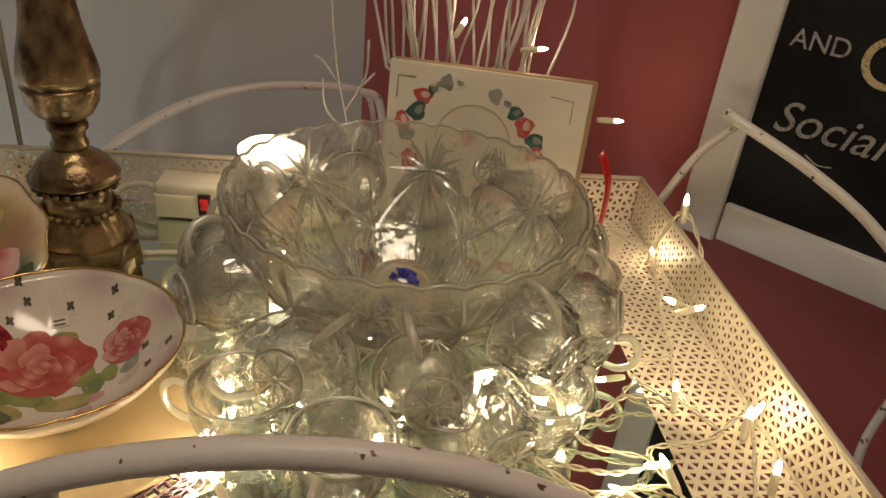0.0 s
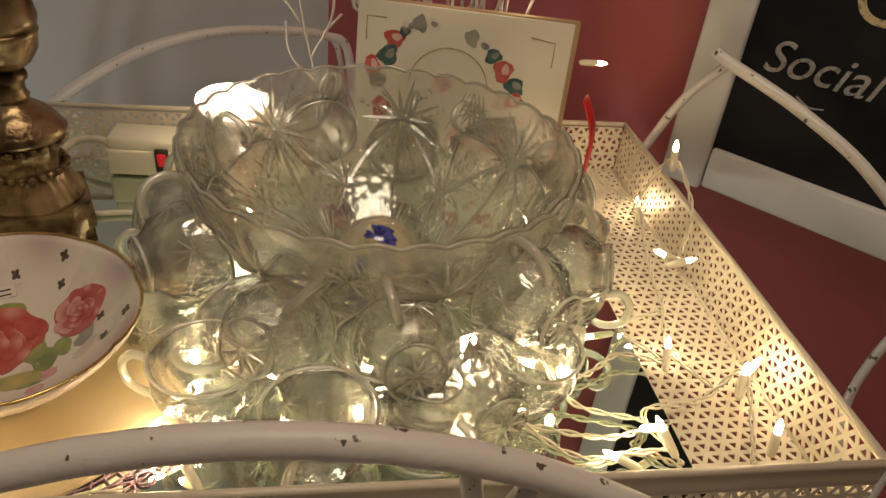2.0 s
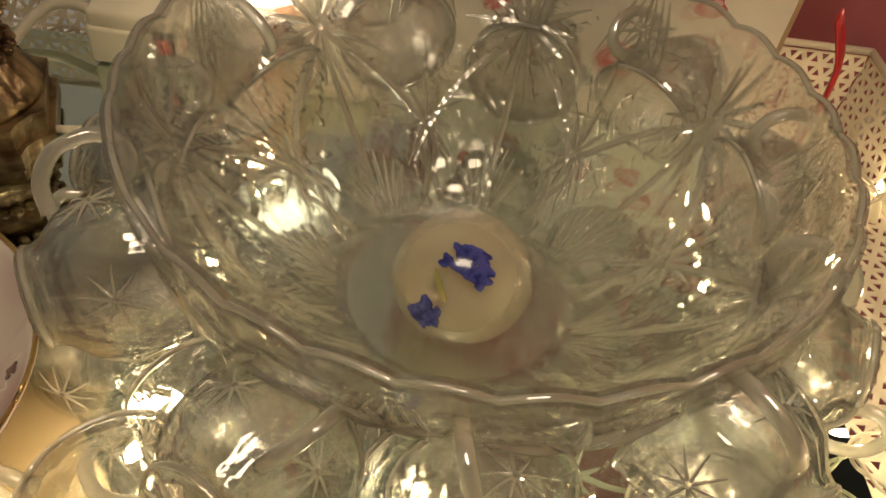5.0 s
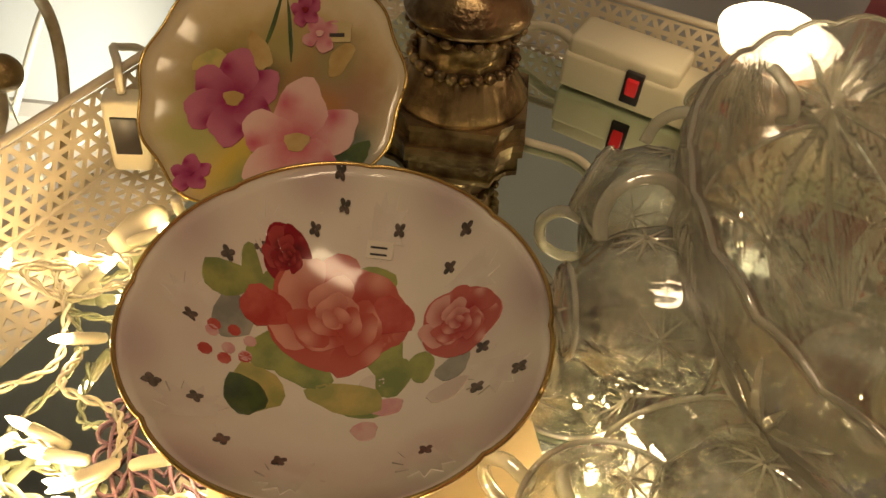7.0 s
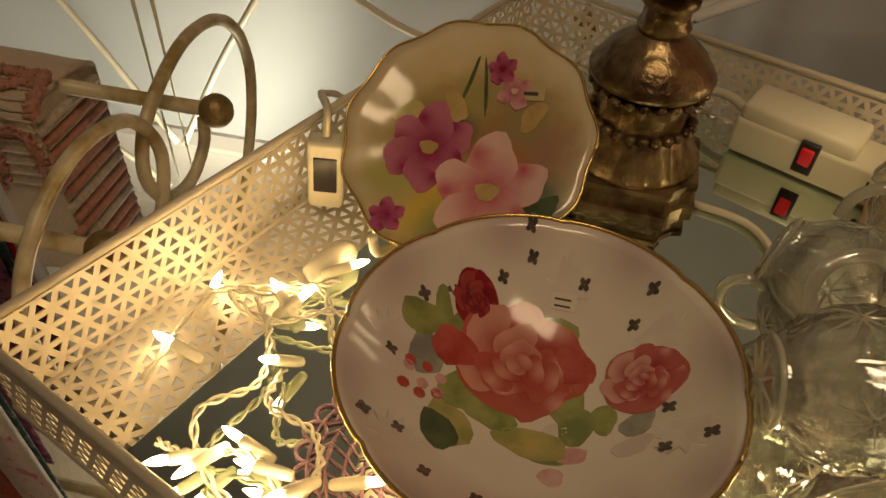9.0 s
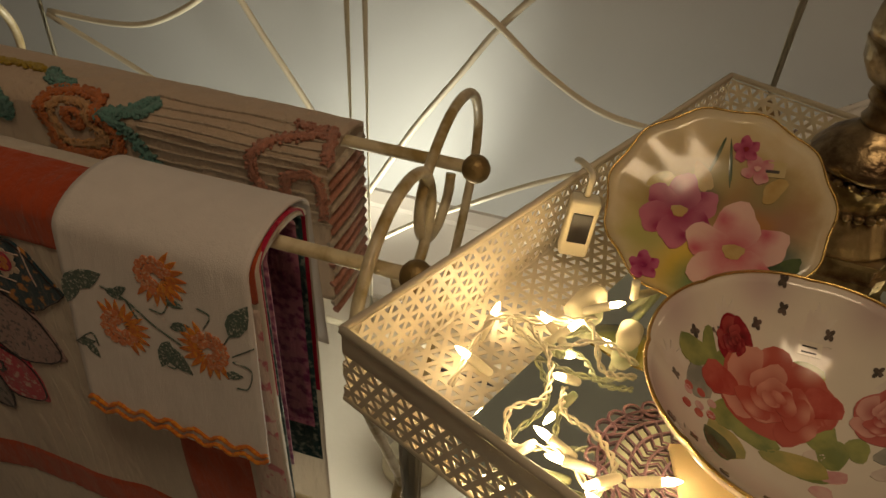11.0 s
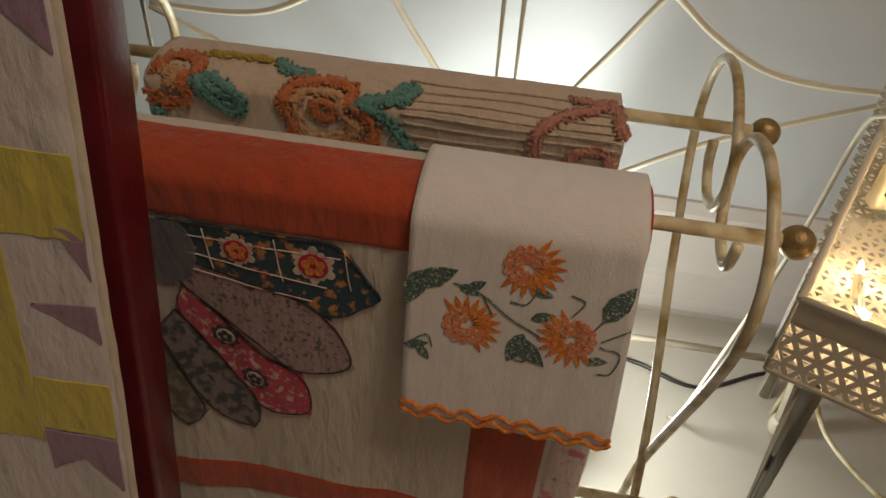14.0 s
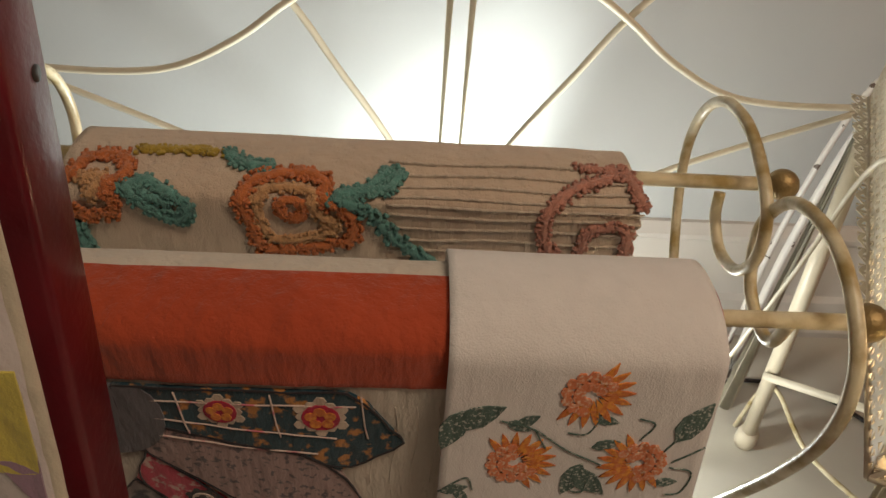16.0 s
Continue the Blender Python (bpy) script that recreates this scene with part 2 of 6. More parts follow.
def painted(name, base, spots, rough=0.13, ragged=0.35, scale=60.0):
    """Glazed porcelain with soft brushed colour: spots of (centre, radius, softness, colour)."""
    m = bpy.data.materials.new(name)
    m.use_nodes = True
    nt = m.node_tree
    b = nt.nodes["Principled BSDF"]
    b.inputs["Roughness"].default_value, b.inputs["Coat Weight"].default_value = rough, 0.2
    tc, no = nt.nodes.new("ShaderNodeTexCoord"), nt.nodes.new("ShaderNodeTexNoise")
    no.inputs["Scale"].default_value, no.inputs["Detail"].default_value = scale, 5
    nt.links.new(tc.outputs["Object"], no.inputs["Vector"])
    tint = nt.nodes.new("ShaderNodeMix")
    tint.data_type = "RGBA"
    tint.inputs[6].default_value, tint.inputs[7].default_value = (*base, 1), (*(0.86 * q for q in base), 1)
    nt.links.new(no.outputs["Fac"], tint.inputs[0])
    last = tint.outputs[2]
    for centre, r, soft, colour in spots:
        di = nt.nodes.new("ShaderNodeVectorMath")
        di.operation, di.inputs[1].default_value = "DISTANCE", centre
        nt.links.new(tc.outputs["Object"], di.inputs[0])
        ad = nt.nodes.new("ShaderNodeMath")
        ad.operation, ad.inputs[1].default_value = "MULTIPLY_ADD", ragged * 2 * r
        nt.links.new(no.outputs["Fac"], ad.inputs[0]), nt.links.new(di.outputs["Value"], ad.inputs[2])
        mr = nt.nodes.new("ShaderNodeMapRange")
        mr.interpolation_type = "SMOOTHSTEP"
        edge = r * (1 + ragged)
        mr.inputs["From Min"].default_value, mr.inputs["From Max"].default_value = edge * (1 - soft), edge * (1 + soft * 0.6)
        mr.inputs["To Min"].default_value, mr.inputs["To Max"].default_value = 1.0, 0.0
        nt.links.new(ad.outputs[0], mr.inputs["Value"])
        mx = nt.nodes.new("ShaderNodeMix")
        mx.data_type = "RGBA"
        mx.inputs[7].default_value = (*colour, 1)
        nt.links.new(mr.outputs[0], mx.inputs[0]), nt.links.new(last, mx.inputs[6])
        last = mx.outputs[2]
    nt.links.new(last, b.inputs["Base Color"])
    return m


TART = glow("lit_milk_glass", (1.0, 0.84, 0.6), 5.0)
TARTPOT = mat("painted_pot", (0.72, 0.5, 0.3), 0.3, scale=50, colour2=(0.6, 0.2, 0.1), mix=(0.36, 0.5))
FLOODLIT = glow("lit_flood_lens", (0.95, 1.0, 0.97), 18.0)


# ---- mesh helpers ----
def thing(name, label, category, at=(0, 0, 0), group="", kind=""):
    e = new(name)
    e.empty_display_size = 0.02
    e.location = at
    return tagged(e, label, category, group, kind)


def link(name, bm, material, parent=None, label="", smooth=True):
    me = bpy.data.meshes.new(name)
    bm.normal_update()
    bm.to_mesh(me)
    bm.free()
    me.materials.append(material)
    if smooth:
        for p in me.polygons:
            p.use_smooth = True
    o = new(name, me)
    if parent:
        o.parent = parent
        o.matrix_parent_inverse = Matrix.Translation(-parent.location) if parent.type == "EMPTY" and parent.parent is None else Matrix()
    if label:
        o["label"] = label
    return o


def part(name, bm, material, parent, label="", smooth=True):
    return link(name, bm, material, parent, label, smooth)


def box(bm, m, sx, sy, sz, bevel=0.0):
    r = bmesh.ops.create_cube(bm, size=1, matrix=m @ Matrix.Diagonal((sx, sy, sz, 1)))
    if bevel:
        ed = list({e for v in r["verts"] for e in v.link_edges})
        bmesh.ops.bevel(bm, geom=ed, offset=bevel, segments=2, affect="EDGES", profile=0.5)
    return bm


def boxm(sx, sy, sz, m=Matrix(), bevel=0.0):
    return box(bmesh.new(), m, sx, sy, sz, bevel)


def lathe(profile, seg=48, m=Matrix(), wave=None, closed=False):
    """profile: (r, z) pairs; wave(angle, i) scales the radius."""
    bm = bmesh.new()
    rings = []
    for i, (r, z) in enumerate(profile):
        ring = []
        for k in range(seg):
            a = 2 * math.pi * k / seg
            q = r * (wave(a, i) if wave else 1)
            ring.append(bm.verts.new(m @ Vector((q * math.cos(a), q * math.sin(a), z))))
        rings.append(ring)
    n = len(rings)
    for i in range(n if closed else n - 1):
        a, b = rings[i], rings[(i + 1) % n]
        for k in range(seg):
            bm.faces.new((a[k], a[(k + 1) % seg], b[(k + 1) % seg], b[k]))
    if not closed:
        bm.faces.new(rings[0][::-1])
        bm.faces.new(rings[-1])
    bmesh.ops.recalc_face_normals(bm, faces=bm.faces)
    return bm


def smooth_path(pts, steps=6, closed=False):
    pts = [Vector(p) for p in pts]
    out = []
    n = len(pts)
    for i in range(n if closed else n - 1):
        p0 = pts[(i - 1) % n] if closed or i else pts[0] * 2 - pts[1]
        p1, p2 = pts[i], pts[(i + 1) % n]
        p3 = pts[(i + 2) % n] if closed or i + 2 < n else p2 * 2 - p1
        for s in range(steps):
            t = s / steps
            out.append(0.5 * ((2 * p1) + (p2 - p0) * t + (2 * p0 - 5 * p1 + 4 * p2 - p3) * t * t + (3 * p1 - p0 - 3 * p2 + p3) * t ** 3))
    if not closed:
        out.append(pts[-1])
    return out


def tube(path, r, seg=8, bm=None, flat=1.0, taper=None):
    bm = bm or bmesh.new()
    rings = []
    up = Vector((0, 0, 1))
    n = len(path)
    for i, p in enumerate(path):
        d = (path[min(i + 1, n - 1)] - path[max(i - 1, 0)])
        d = d.normalized() if d.length > 1e-9 else Vector((0, 0, 1))
        x = d.cross(up)
        if x.length < 1e-3:
            x = d.cross(Vector((1, 0, 0)))
        x.normalize()
        y = d.cross(x).normalized()
        up = (up - d * up.dot(d))
        up = up.normalized() if up.length > 0.05 else y
        rr = r * (taper(i / max(n - 1, 1)) if taper else 1)
        rings.append([bm.verts.new(p + x * (rr * math.cos(2 * math.pi * k / seg)) + y * (rr * flat * math.sin(2 * math.pi * k / seg))) for k in range(seg)])
    for a, b in zip(rings, rings[1:]):
        for k in range(seg):
            bm.faces.new((a[k], a[(k + 1) % seg], b[(k + 1) % seg], b[k]))
    bm.faces.new(rings[0])
    bm.faces.new(rings[-1][::-1])
    bmesh.ops.recalc_face_normals(bm, faces=bm.faces)
    return bm


def rod(a, b, r, seg=10, bm=None):
    return tube([Vector(a), Vector(b)], r, seg, bm)


def ball(c, r, sz=1.0, bm=None):
    bm = bm or bmesh.new()
    bmesh.ops.create_uvsphere(bm, u_segments=14, v_segments=9, radius=r, matrix=Matrix.Translation(c) @ Matrix.Diagonal((1, 1, sz, 1)))
    return bm


# ---- room ----
def slab(name, a, b, z0, z1, thick, side, material, label):
    """Upright slab whose room face runs from a to b; side points away from the room."""
    bm = bmesh.new()
    a, b = Vector(a), Vector(b)
    s = Vector(side).normalized() * thick
    quad = [a, b, b + s, a + s]
    lo = [bm.verts.new((p.x, p.y, z0)) for p in quad]
    hi = [bm.verts.new((p.x, p.y, z1)) for p in quad]
    bm.faces.new(lo[::-1]), bm.faces.new(hi)
    for k in range(4):
        bm.faces.new((lo[k], lo[(k + 1) % 4], hi[(k + 1) % 4], hi[k]))
    bmesh.ops.recalc_face_normals(bm, faces=bm.faces)
    return tagged(link(name, bm, material, None, "", False), label, "wall", kind="structure")


HIGH = 2.45
LEFT = CORNER - U * 3.2
RIGHT = CORNER + RD * 3.4
BACK = Vector((-1.2, -2.2, 0))
slab("wall_grey", LEFT - U * 0.1, CORNER + U * 0.08, 0, HIGH, 0.1, V, GREYWALL, "pale grey painted wall lit from below")
slab("wall_red", CORNER, RIGHT, 0, HIGH, 0.1, -RN, REDWALL, "deep red painted wall beside the cart")
slab("wall_back_left", LEFT, BACK, 0, HIGH, 0.1, Vector((-1, -0.5, 0)), GREYWALL, "plain grey wall of the shop")
slab("wall_back_right", BACK, RIGHT, 0, HIGH, 0.1, Vector((0.3, -1, 0)), GREYWALL, "plain grey wall of the shop")
tagged(link("floor", boxm(9, 9, 0.1, pose(-0.5, 0, -0.05)), FLOORM, None, "", False), "cream painted floor boards with faint scuffs", "floor", kind="structure")
tagged(link("ceiling", boxm(9, 9, 0.1, pose(-0.5, 0, HIGH + 0.05)), CEIL, None, "", False), "plain off-white ceiling", "ceiling", kind="structure")
bm = bmesh.new()
prof = [(0, 0), (0.032, 0), (0.032, 0.012), (0.022, 0.03), (0.022, 0.075), (0.014, 0.085), (0.014, 0.2), (0.02, 0.206), (0.02, 0.215), (0.008, 0.232), (0, 0.234)]
ends = []
for e in (LEFT, CORNER - U * 0.01):
    ends.append([bm.verts.new(e - V * (d - 0.002) + Vector((0, 0, z))) for d, z in prof])
for k in range(len(prof) - 1):
    bm.faces.new((ends[0][k], ends[1][k], ends[1][k + 1], ends[0][k + 1]))
bmesh.ops.recalc_face_normals(bm, faces=bm.faces)
tagged(link("baseboard", bm, BASEM, None, "", False), "tall moulded off-white baseboard along the grey wall", "baseboard", kind="structure")

# ---- tea cart ----
X0, X1, Y0, Y1, ZR, ZF = -0.4445, 0.357, 0.3135, 0.8205, 0.654, 0.592
XB = -0.4265   # back corner of the end nearest the rack
ZM = 0.5975   # mirror's face


def pierced(p, eu, ev, lu, lv, a=0.0125, hole=0.5, thick=0.0008):
    """Sheet with triangular holes in a six-pointed lattice."""
    bm = bmesh.new()
    p, eu, ev = Vector(p), Vector(eu).normalized(), Vector(ev).normalized()
    n = eu.cross(ev) * thick
    rows = max(1, round(lv / (a * 0.866)))
    h = lv / rows
    cols = int(lu / a) + 2

    def P(x, y):
        return bm.verts.new(p + eu * min(max(x, 0), lu) + ev * y)
    for j in range(rows):
        for i in range(-1, cols):
            x = i * a + (a / 2 if j % 2 else 0)
            for tri in (((x, j * h), (x + a, j * h), (x + a / 2, (j + 1) * h)), ((x + a, j * h), (x + 1.5 * a, (j + 1) * h), (x + a / 2, (j + 1) * h))):
                if max(q[0] for q in tri) <= 1e-6 or min(q[0] for q in tri) >= lu - 1e-6:
                    continue
                cx, cy = sum(q[0] for q in tri) / 3, sum(q[1] for q in tri) / 3
                o = [P(*q) for q in tri]
                if not (0 < cx < lu):
                    continue
                s = [P(cx + (q[0] - cx) * hole, cy + (q[1] - cy) * hole) for q in tri]
                for k in range(3):
                    try:
                        bm.faces.new((o[k], o[(k + 1) % 3], s[(k + 1) % 3], s[k]))
                    except ValueError:
                        pass
    bmesh.ops.delete(bm, geom=[v for v in bm.verts if not v.link_faces], context="VERTS")
    bmesh.ops.remove_doubles(bm, verts=bm.verts, dist=0.0001)
    g = bmesh.ops.extrude_face_region(bm, geom=list(bm.faces))
    bmesh.ops.translate(bm, verts=[v for v in g["geom"] if isinstance(v, bmesh.types.BMVert)], vec=n)
    return bm


cart = thing("tea_cart", "cream metal tea cart with pierced tray sides on thin legs", "tea cart", (0, 0.56, 0))
WX, WY, WZ = X1 - X0, Y1 - Y0, ZR - ZF
part("back_side", pierced((XB, Y1, ZF), (1, 0, 0), (0, 0, 1), X1 - XB, WZ - 0.004), CREAM, cart, "pierced cream metal side", False)
part("front_side", pierced((X0, Y0, ZF), (1, 0, 0), (0, 0, 1), WX, WZ - 0.018), CREAM, cart, "pierced cream metal side", False)
part("end_side", pierced((X0, Y0, ZF), (XB - X0, WY, 0), (0, 0, 1), math.hypot(WY, XB - X0), WZ - 0.004), CREAM, cart, "pierced cream metal side", False)
part("end_side", pierced((X1, Y0, ZF), (0, 1, 0), (0, 0, 1), WY, WZ - 0.004), CREAM, cart, "pierced cream metal side", False)
part("tray_floor", pierced((X0, Y0, ZF), (1, 0, 0), (0, 1, 0), WX, WY), CREAM, cart, "pierced cream metal tray floor", False)
part("front_band", boxm(WX, 0.0016, 0.019, pose((X0 + X1) / 2, Y0, ZR - 0.0095), 0.0006), CREAM, cart, "plain rolled metal band")
for nm, a, b in (("front_rim", (X0, Y0, ZR), (X1, Y0, ZR)), ("back_rim", (XB, Y1, ZR), (X1, Y1, ZR)), ("end_rim", (X0, Y0, ZR), (XB, Y1, ZR)), ("end_rim", (X1, Y0, ZR), (X1, Y1, ZR))):
    part(nm, rod(a, b, 0.0028), CREAM, cart, "rolled cream rim")
for nm, a, b in (("lower_edge", (X0, Y0, ZF), (X1, Y0, ZF)), ("lower_edge", (X0, Y0, ZF), (XB, Y1, ZF)), ("lower_edge", (X1, Y0, ZF), (X1, Y1, ZF)), ("lower_edge", (XB, Y1, ZF), (X1, Y1, ZF))):
    part(nm, rod(a, b, 0.0022), CREAM, cart)
for x, y, sx, sy in ((X0 + 0.03, Y0 + 0.03, 0.02, -0.0), (X1 - 0.03, Y0 + 0.03, -0.02, 0), (XB + 0.012, Y1 - 0.005, 0.045, 0.015), (X1 - 0.02, Y1 - 0.02, -0.02, 0)):
    leg = part("leg", rod((x, y, ZF - 0.003), (x + sx, y + sy, 0.02), 0.0105, 12), CREAM, cart)
    part("foot", lathe([(0.011, 0.032), (0.016, 0.028), (0.017, 0.012), (0.014, 0.0)], 14, pose(x + sx, y + sy, 0)), CREAM, leg, "worn cream foot cap")
for y in (Y0 + 0.03, Y1 - 0.01):
    part("stretcher", rod((X0 + 0.05, y, 0.17), (X1 - 0.05, y, 0.17), 0.006), CREAM, cart)
MX0, MX1, MY0, MY1 = -0.372, 0.262, 0.322, 0.806
mirror = tagged(link("mirror", boxm(MX1 - MX0, MY1 - MY0, 0.0045, pose((MX0 + MX1) / 2, (MY0 + MY1) / 2, ZM - 0.00225), 0.0006), MIRROR, None, "", False), "rectangular frameless mirror lying in the tray", "mirror")

# ---- arched iron panel before the cart ----
YP = 0.265
panel = thing("iron_trellis", "chipped white wrought-iron arched trellis with scrollwork before the cart", "trellis", (-0.035, YP, 0))


pts = [Vector((-0.035 - 0.42, YP, 0.0)), Vector((-0.035 - 0.42, YP, 0.12))] + [Vector((-0.035 - 0.42 * math.cos(a), YP, 0.22 + 0.53 * math.sin(a))) for a in [math.pi * k / 40 for k in range(41)]] + [Vector((0.385, YP, 0.12)), Vector((0.385, YP, 0.0))]
part("arch", tube(pts, 0.0085, 10), IRON, panel, "chipped white arch tube")


def scroll(cx, cz, r, turns, a0, sgn, lead):
    """A spiral that ends in a lead-out to the point lead."""
    out = []
    n = int(26 * turns)
    for k in range(n + 1):
        t = k / n
        a = a0 + sgn * 2 * math.pi * turns * t
        q = r * (0.5 + 0.5 * t)
        out.append(Vector((cx + q * math.cos(a), YP, cz - 0.023 + q * math.sin(a))))
    last = out[-1]
    for q in lead:
        out.append(Vector((q[0], YP, q[1] - 0.023)))
    return smooth_path(out[:-len(lead)], 2) + smooth_path([last] + [Vector((q[0], YP, q[1] - 0.023)) for q in lead], 8)[1:]


for sg in (-1, 1):
    mx = lambda x: -0.035 + sg * x
    for cx, cz, rr, tn, a0, sn, lead in ((0.058, 0.69, 0.027, 1.25, 2.9, -1, ((0.1, 0.655), (0.116, 0.6), (0.11, 0.5))), (0.19, 0.6, 0.04, 1.2, 2.6, -1, ((0.155, 0.53), (0.13, 0.45))), (0.30, 0.5, 0.05, 1.2, 2.6, -1, ((0.26, 0.42), (0.25, 0.34)))):
        p = scroll(cx, cz, rr, tn, a0, sn, lead)
        part("scroll", tube([Vector((mx(q.x), q.y, q.z)) for q in p], 0.006, 8), IRON, panel, "white iron scroll")
    for pts in (((0.116, 0.55), (0.114, 0.68), (0.103, 0.755)), ((0.118, 0.55), (0.12, 0.68), (0.136, 0.738)), ((0.12, 0.55), (0.132, 0.68), (0.17, 0.722), (0.215, 0.7), (0.25, 0.63), (0.27, 0.55), (0.26, 0.42))):
        part("brace", tube(smooth_path([Vector((mx(x), YP, z - 0.023)) for x, z in pts]), 0.0055, 8), IRON, panel, "white iron brace")
part("crossbar", rod((-0.45, YP, 0.33), (0.38, YP, 0.33), 0.006), IRON, panel)

# ---- wire screen along the grey wall ----
WV = 0.985
screen = thing("wire_screen", "tall cream wire screen with crossing arcs before the grey wall", "wire screen", R(-0.5, WV, 0))
AX = -0.505
part("post", rod(R(-0.022, WV, 0), R(-0.022, WV, 1.15), 0.0125, 14), WIRE_IRON, screen)
part("post", rod(R(2 * AX + 0.022, WV, 0), R(2 * AX + 0.022, WV, 1.15), 0.0125, 14), WIRE_IRON, screen)
for u in (-0.517, -0.493):
    part("rod", rod(R(u, WV, 0.08), R(u, WV, 0.7), 0.0042), WIRE_IRON, screen)
part("knob", ball(R(AX, WV, 0.7), 0.013), WIRE_IRON, screen)
part("finial", ball(R(-0.022, WV - 0.02, 0.6), 0.014), BRASS, screen, "small brass ball")
for sg in (1, -1):
    def W(u, z, off=0.0):
        return R(AX + sg * (u - AX), WV + off, z - 0.01)
    part("arc", tube(smooth_path([W(u, z) for u, z in ((-0.5, 0.7), (-0.44, 0.696), (-0.379, 0.678), (-0.325, 0.645), (-0.269, 0.602), (-0.2, 0.566), (-0.13, 0.555), (-0.034, 0.556))]), 0.0042), WIRE_IRON, screen)
    part("arc", tube(smooth_path([W(u, z, 0.006) for u, z in ((-0.5, 0.36), (-0.43, 0.485), (-0.373, 0.572), (-0.325, 0.645), (-0.261, 0.714), (-0.203, 0.752), (-0.12, 0.785), (-0.034, 0.802))]), 0.0042), WIRE_IRON, screen)
    part("arc", tube(smooth_path([W(u, z, -0.004) for u, z in ((-0.48, 0.29), (-0.42, 0.34), (-0.325, 0.406), (-0.253, 0.452), (-0.184, 0.487), (-0.034, 0.553))]), 0.0038), WIRE_IRON, screen)
part("rail", rod(R(-0.047, WV, 0.08), R(2 * AX + 0.047, WV, 0.08), 0.006), WIRE_IRON, screen)

# ---- quilt rack ----
VA, VB, ZROD = 0.69, 0.5435, 0.635
rack = thing("quilt_rack", "cream and gilt iron quilt rack with scrolled hook ends", "quilt rack", R(-0.57, 0.6, 0))
for ue, sg in ((-0.298, 1), (-0.85, -1)):
    A = [(0.54, 0.0), (0.555, 0.2), (0.6, 0.31), (0.665, 0.39), (0.73, 0.46), (0.787, 0.535), (0.808, 0.59), (0.797, 0.635), (0.765, 0.662), (0.72, 0.67), (0.678, 0.66), (0.645, 0.64), (0.634, 0.61), (0.65, 0.58), (0.685, 0.569), (0.713, 0.583), (0.72, 0.603)]
    B = [(0.66, 0.0), (0.615, 0.22), (0.585, 0.31), (0.54, 0.42), (0.5, 0.52), (0.484, 0.585), (0.492, 0.63), (0.525, 0.66), (0.57, 0.672), (0.618, 0.659), (0.642, 0.62), (0.628, 0.582), (0.6, 0.567), (0.573, 0.57), (0.563, 0.598)]
    part("hook_post", tube(smooth_path([R(ue, v, z + 0.001 * min(1, z / 0.5)) for v, z in A]), 0.0047, 10), RACK, rack, "worn gilt scrolled iron post")
    part("hook_post", tube(smooth_path([R(ue + sg * 0.004, v + 0.01 * min(1, z / 0.5), z + 0.004 * min(1, z / 0.5)) for v, z in B]), 0.0047, 10), RACK, rack, "worn gilt scrolled iron post")
for v, z, ur in ((VA, ZROD, -0.268), (VB, ZROD, -0.268), (0.56, 0.27, -0.262)):
    rr = part("rod", rod(R(-0.875, v, z), R(ur, v, z), 0.0055, 12), RACK, rack, "cream iron rod")
    for u in (ur, -0.878):
        part("finial", ball(R(u, v, z), 0.0125), BRASS, rr, "aged brass ball finial")


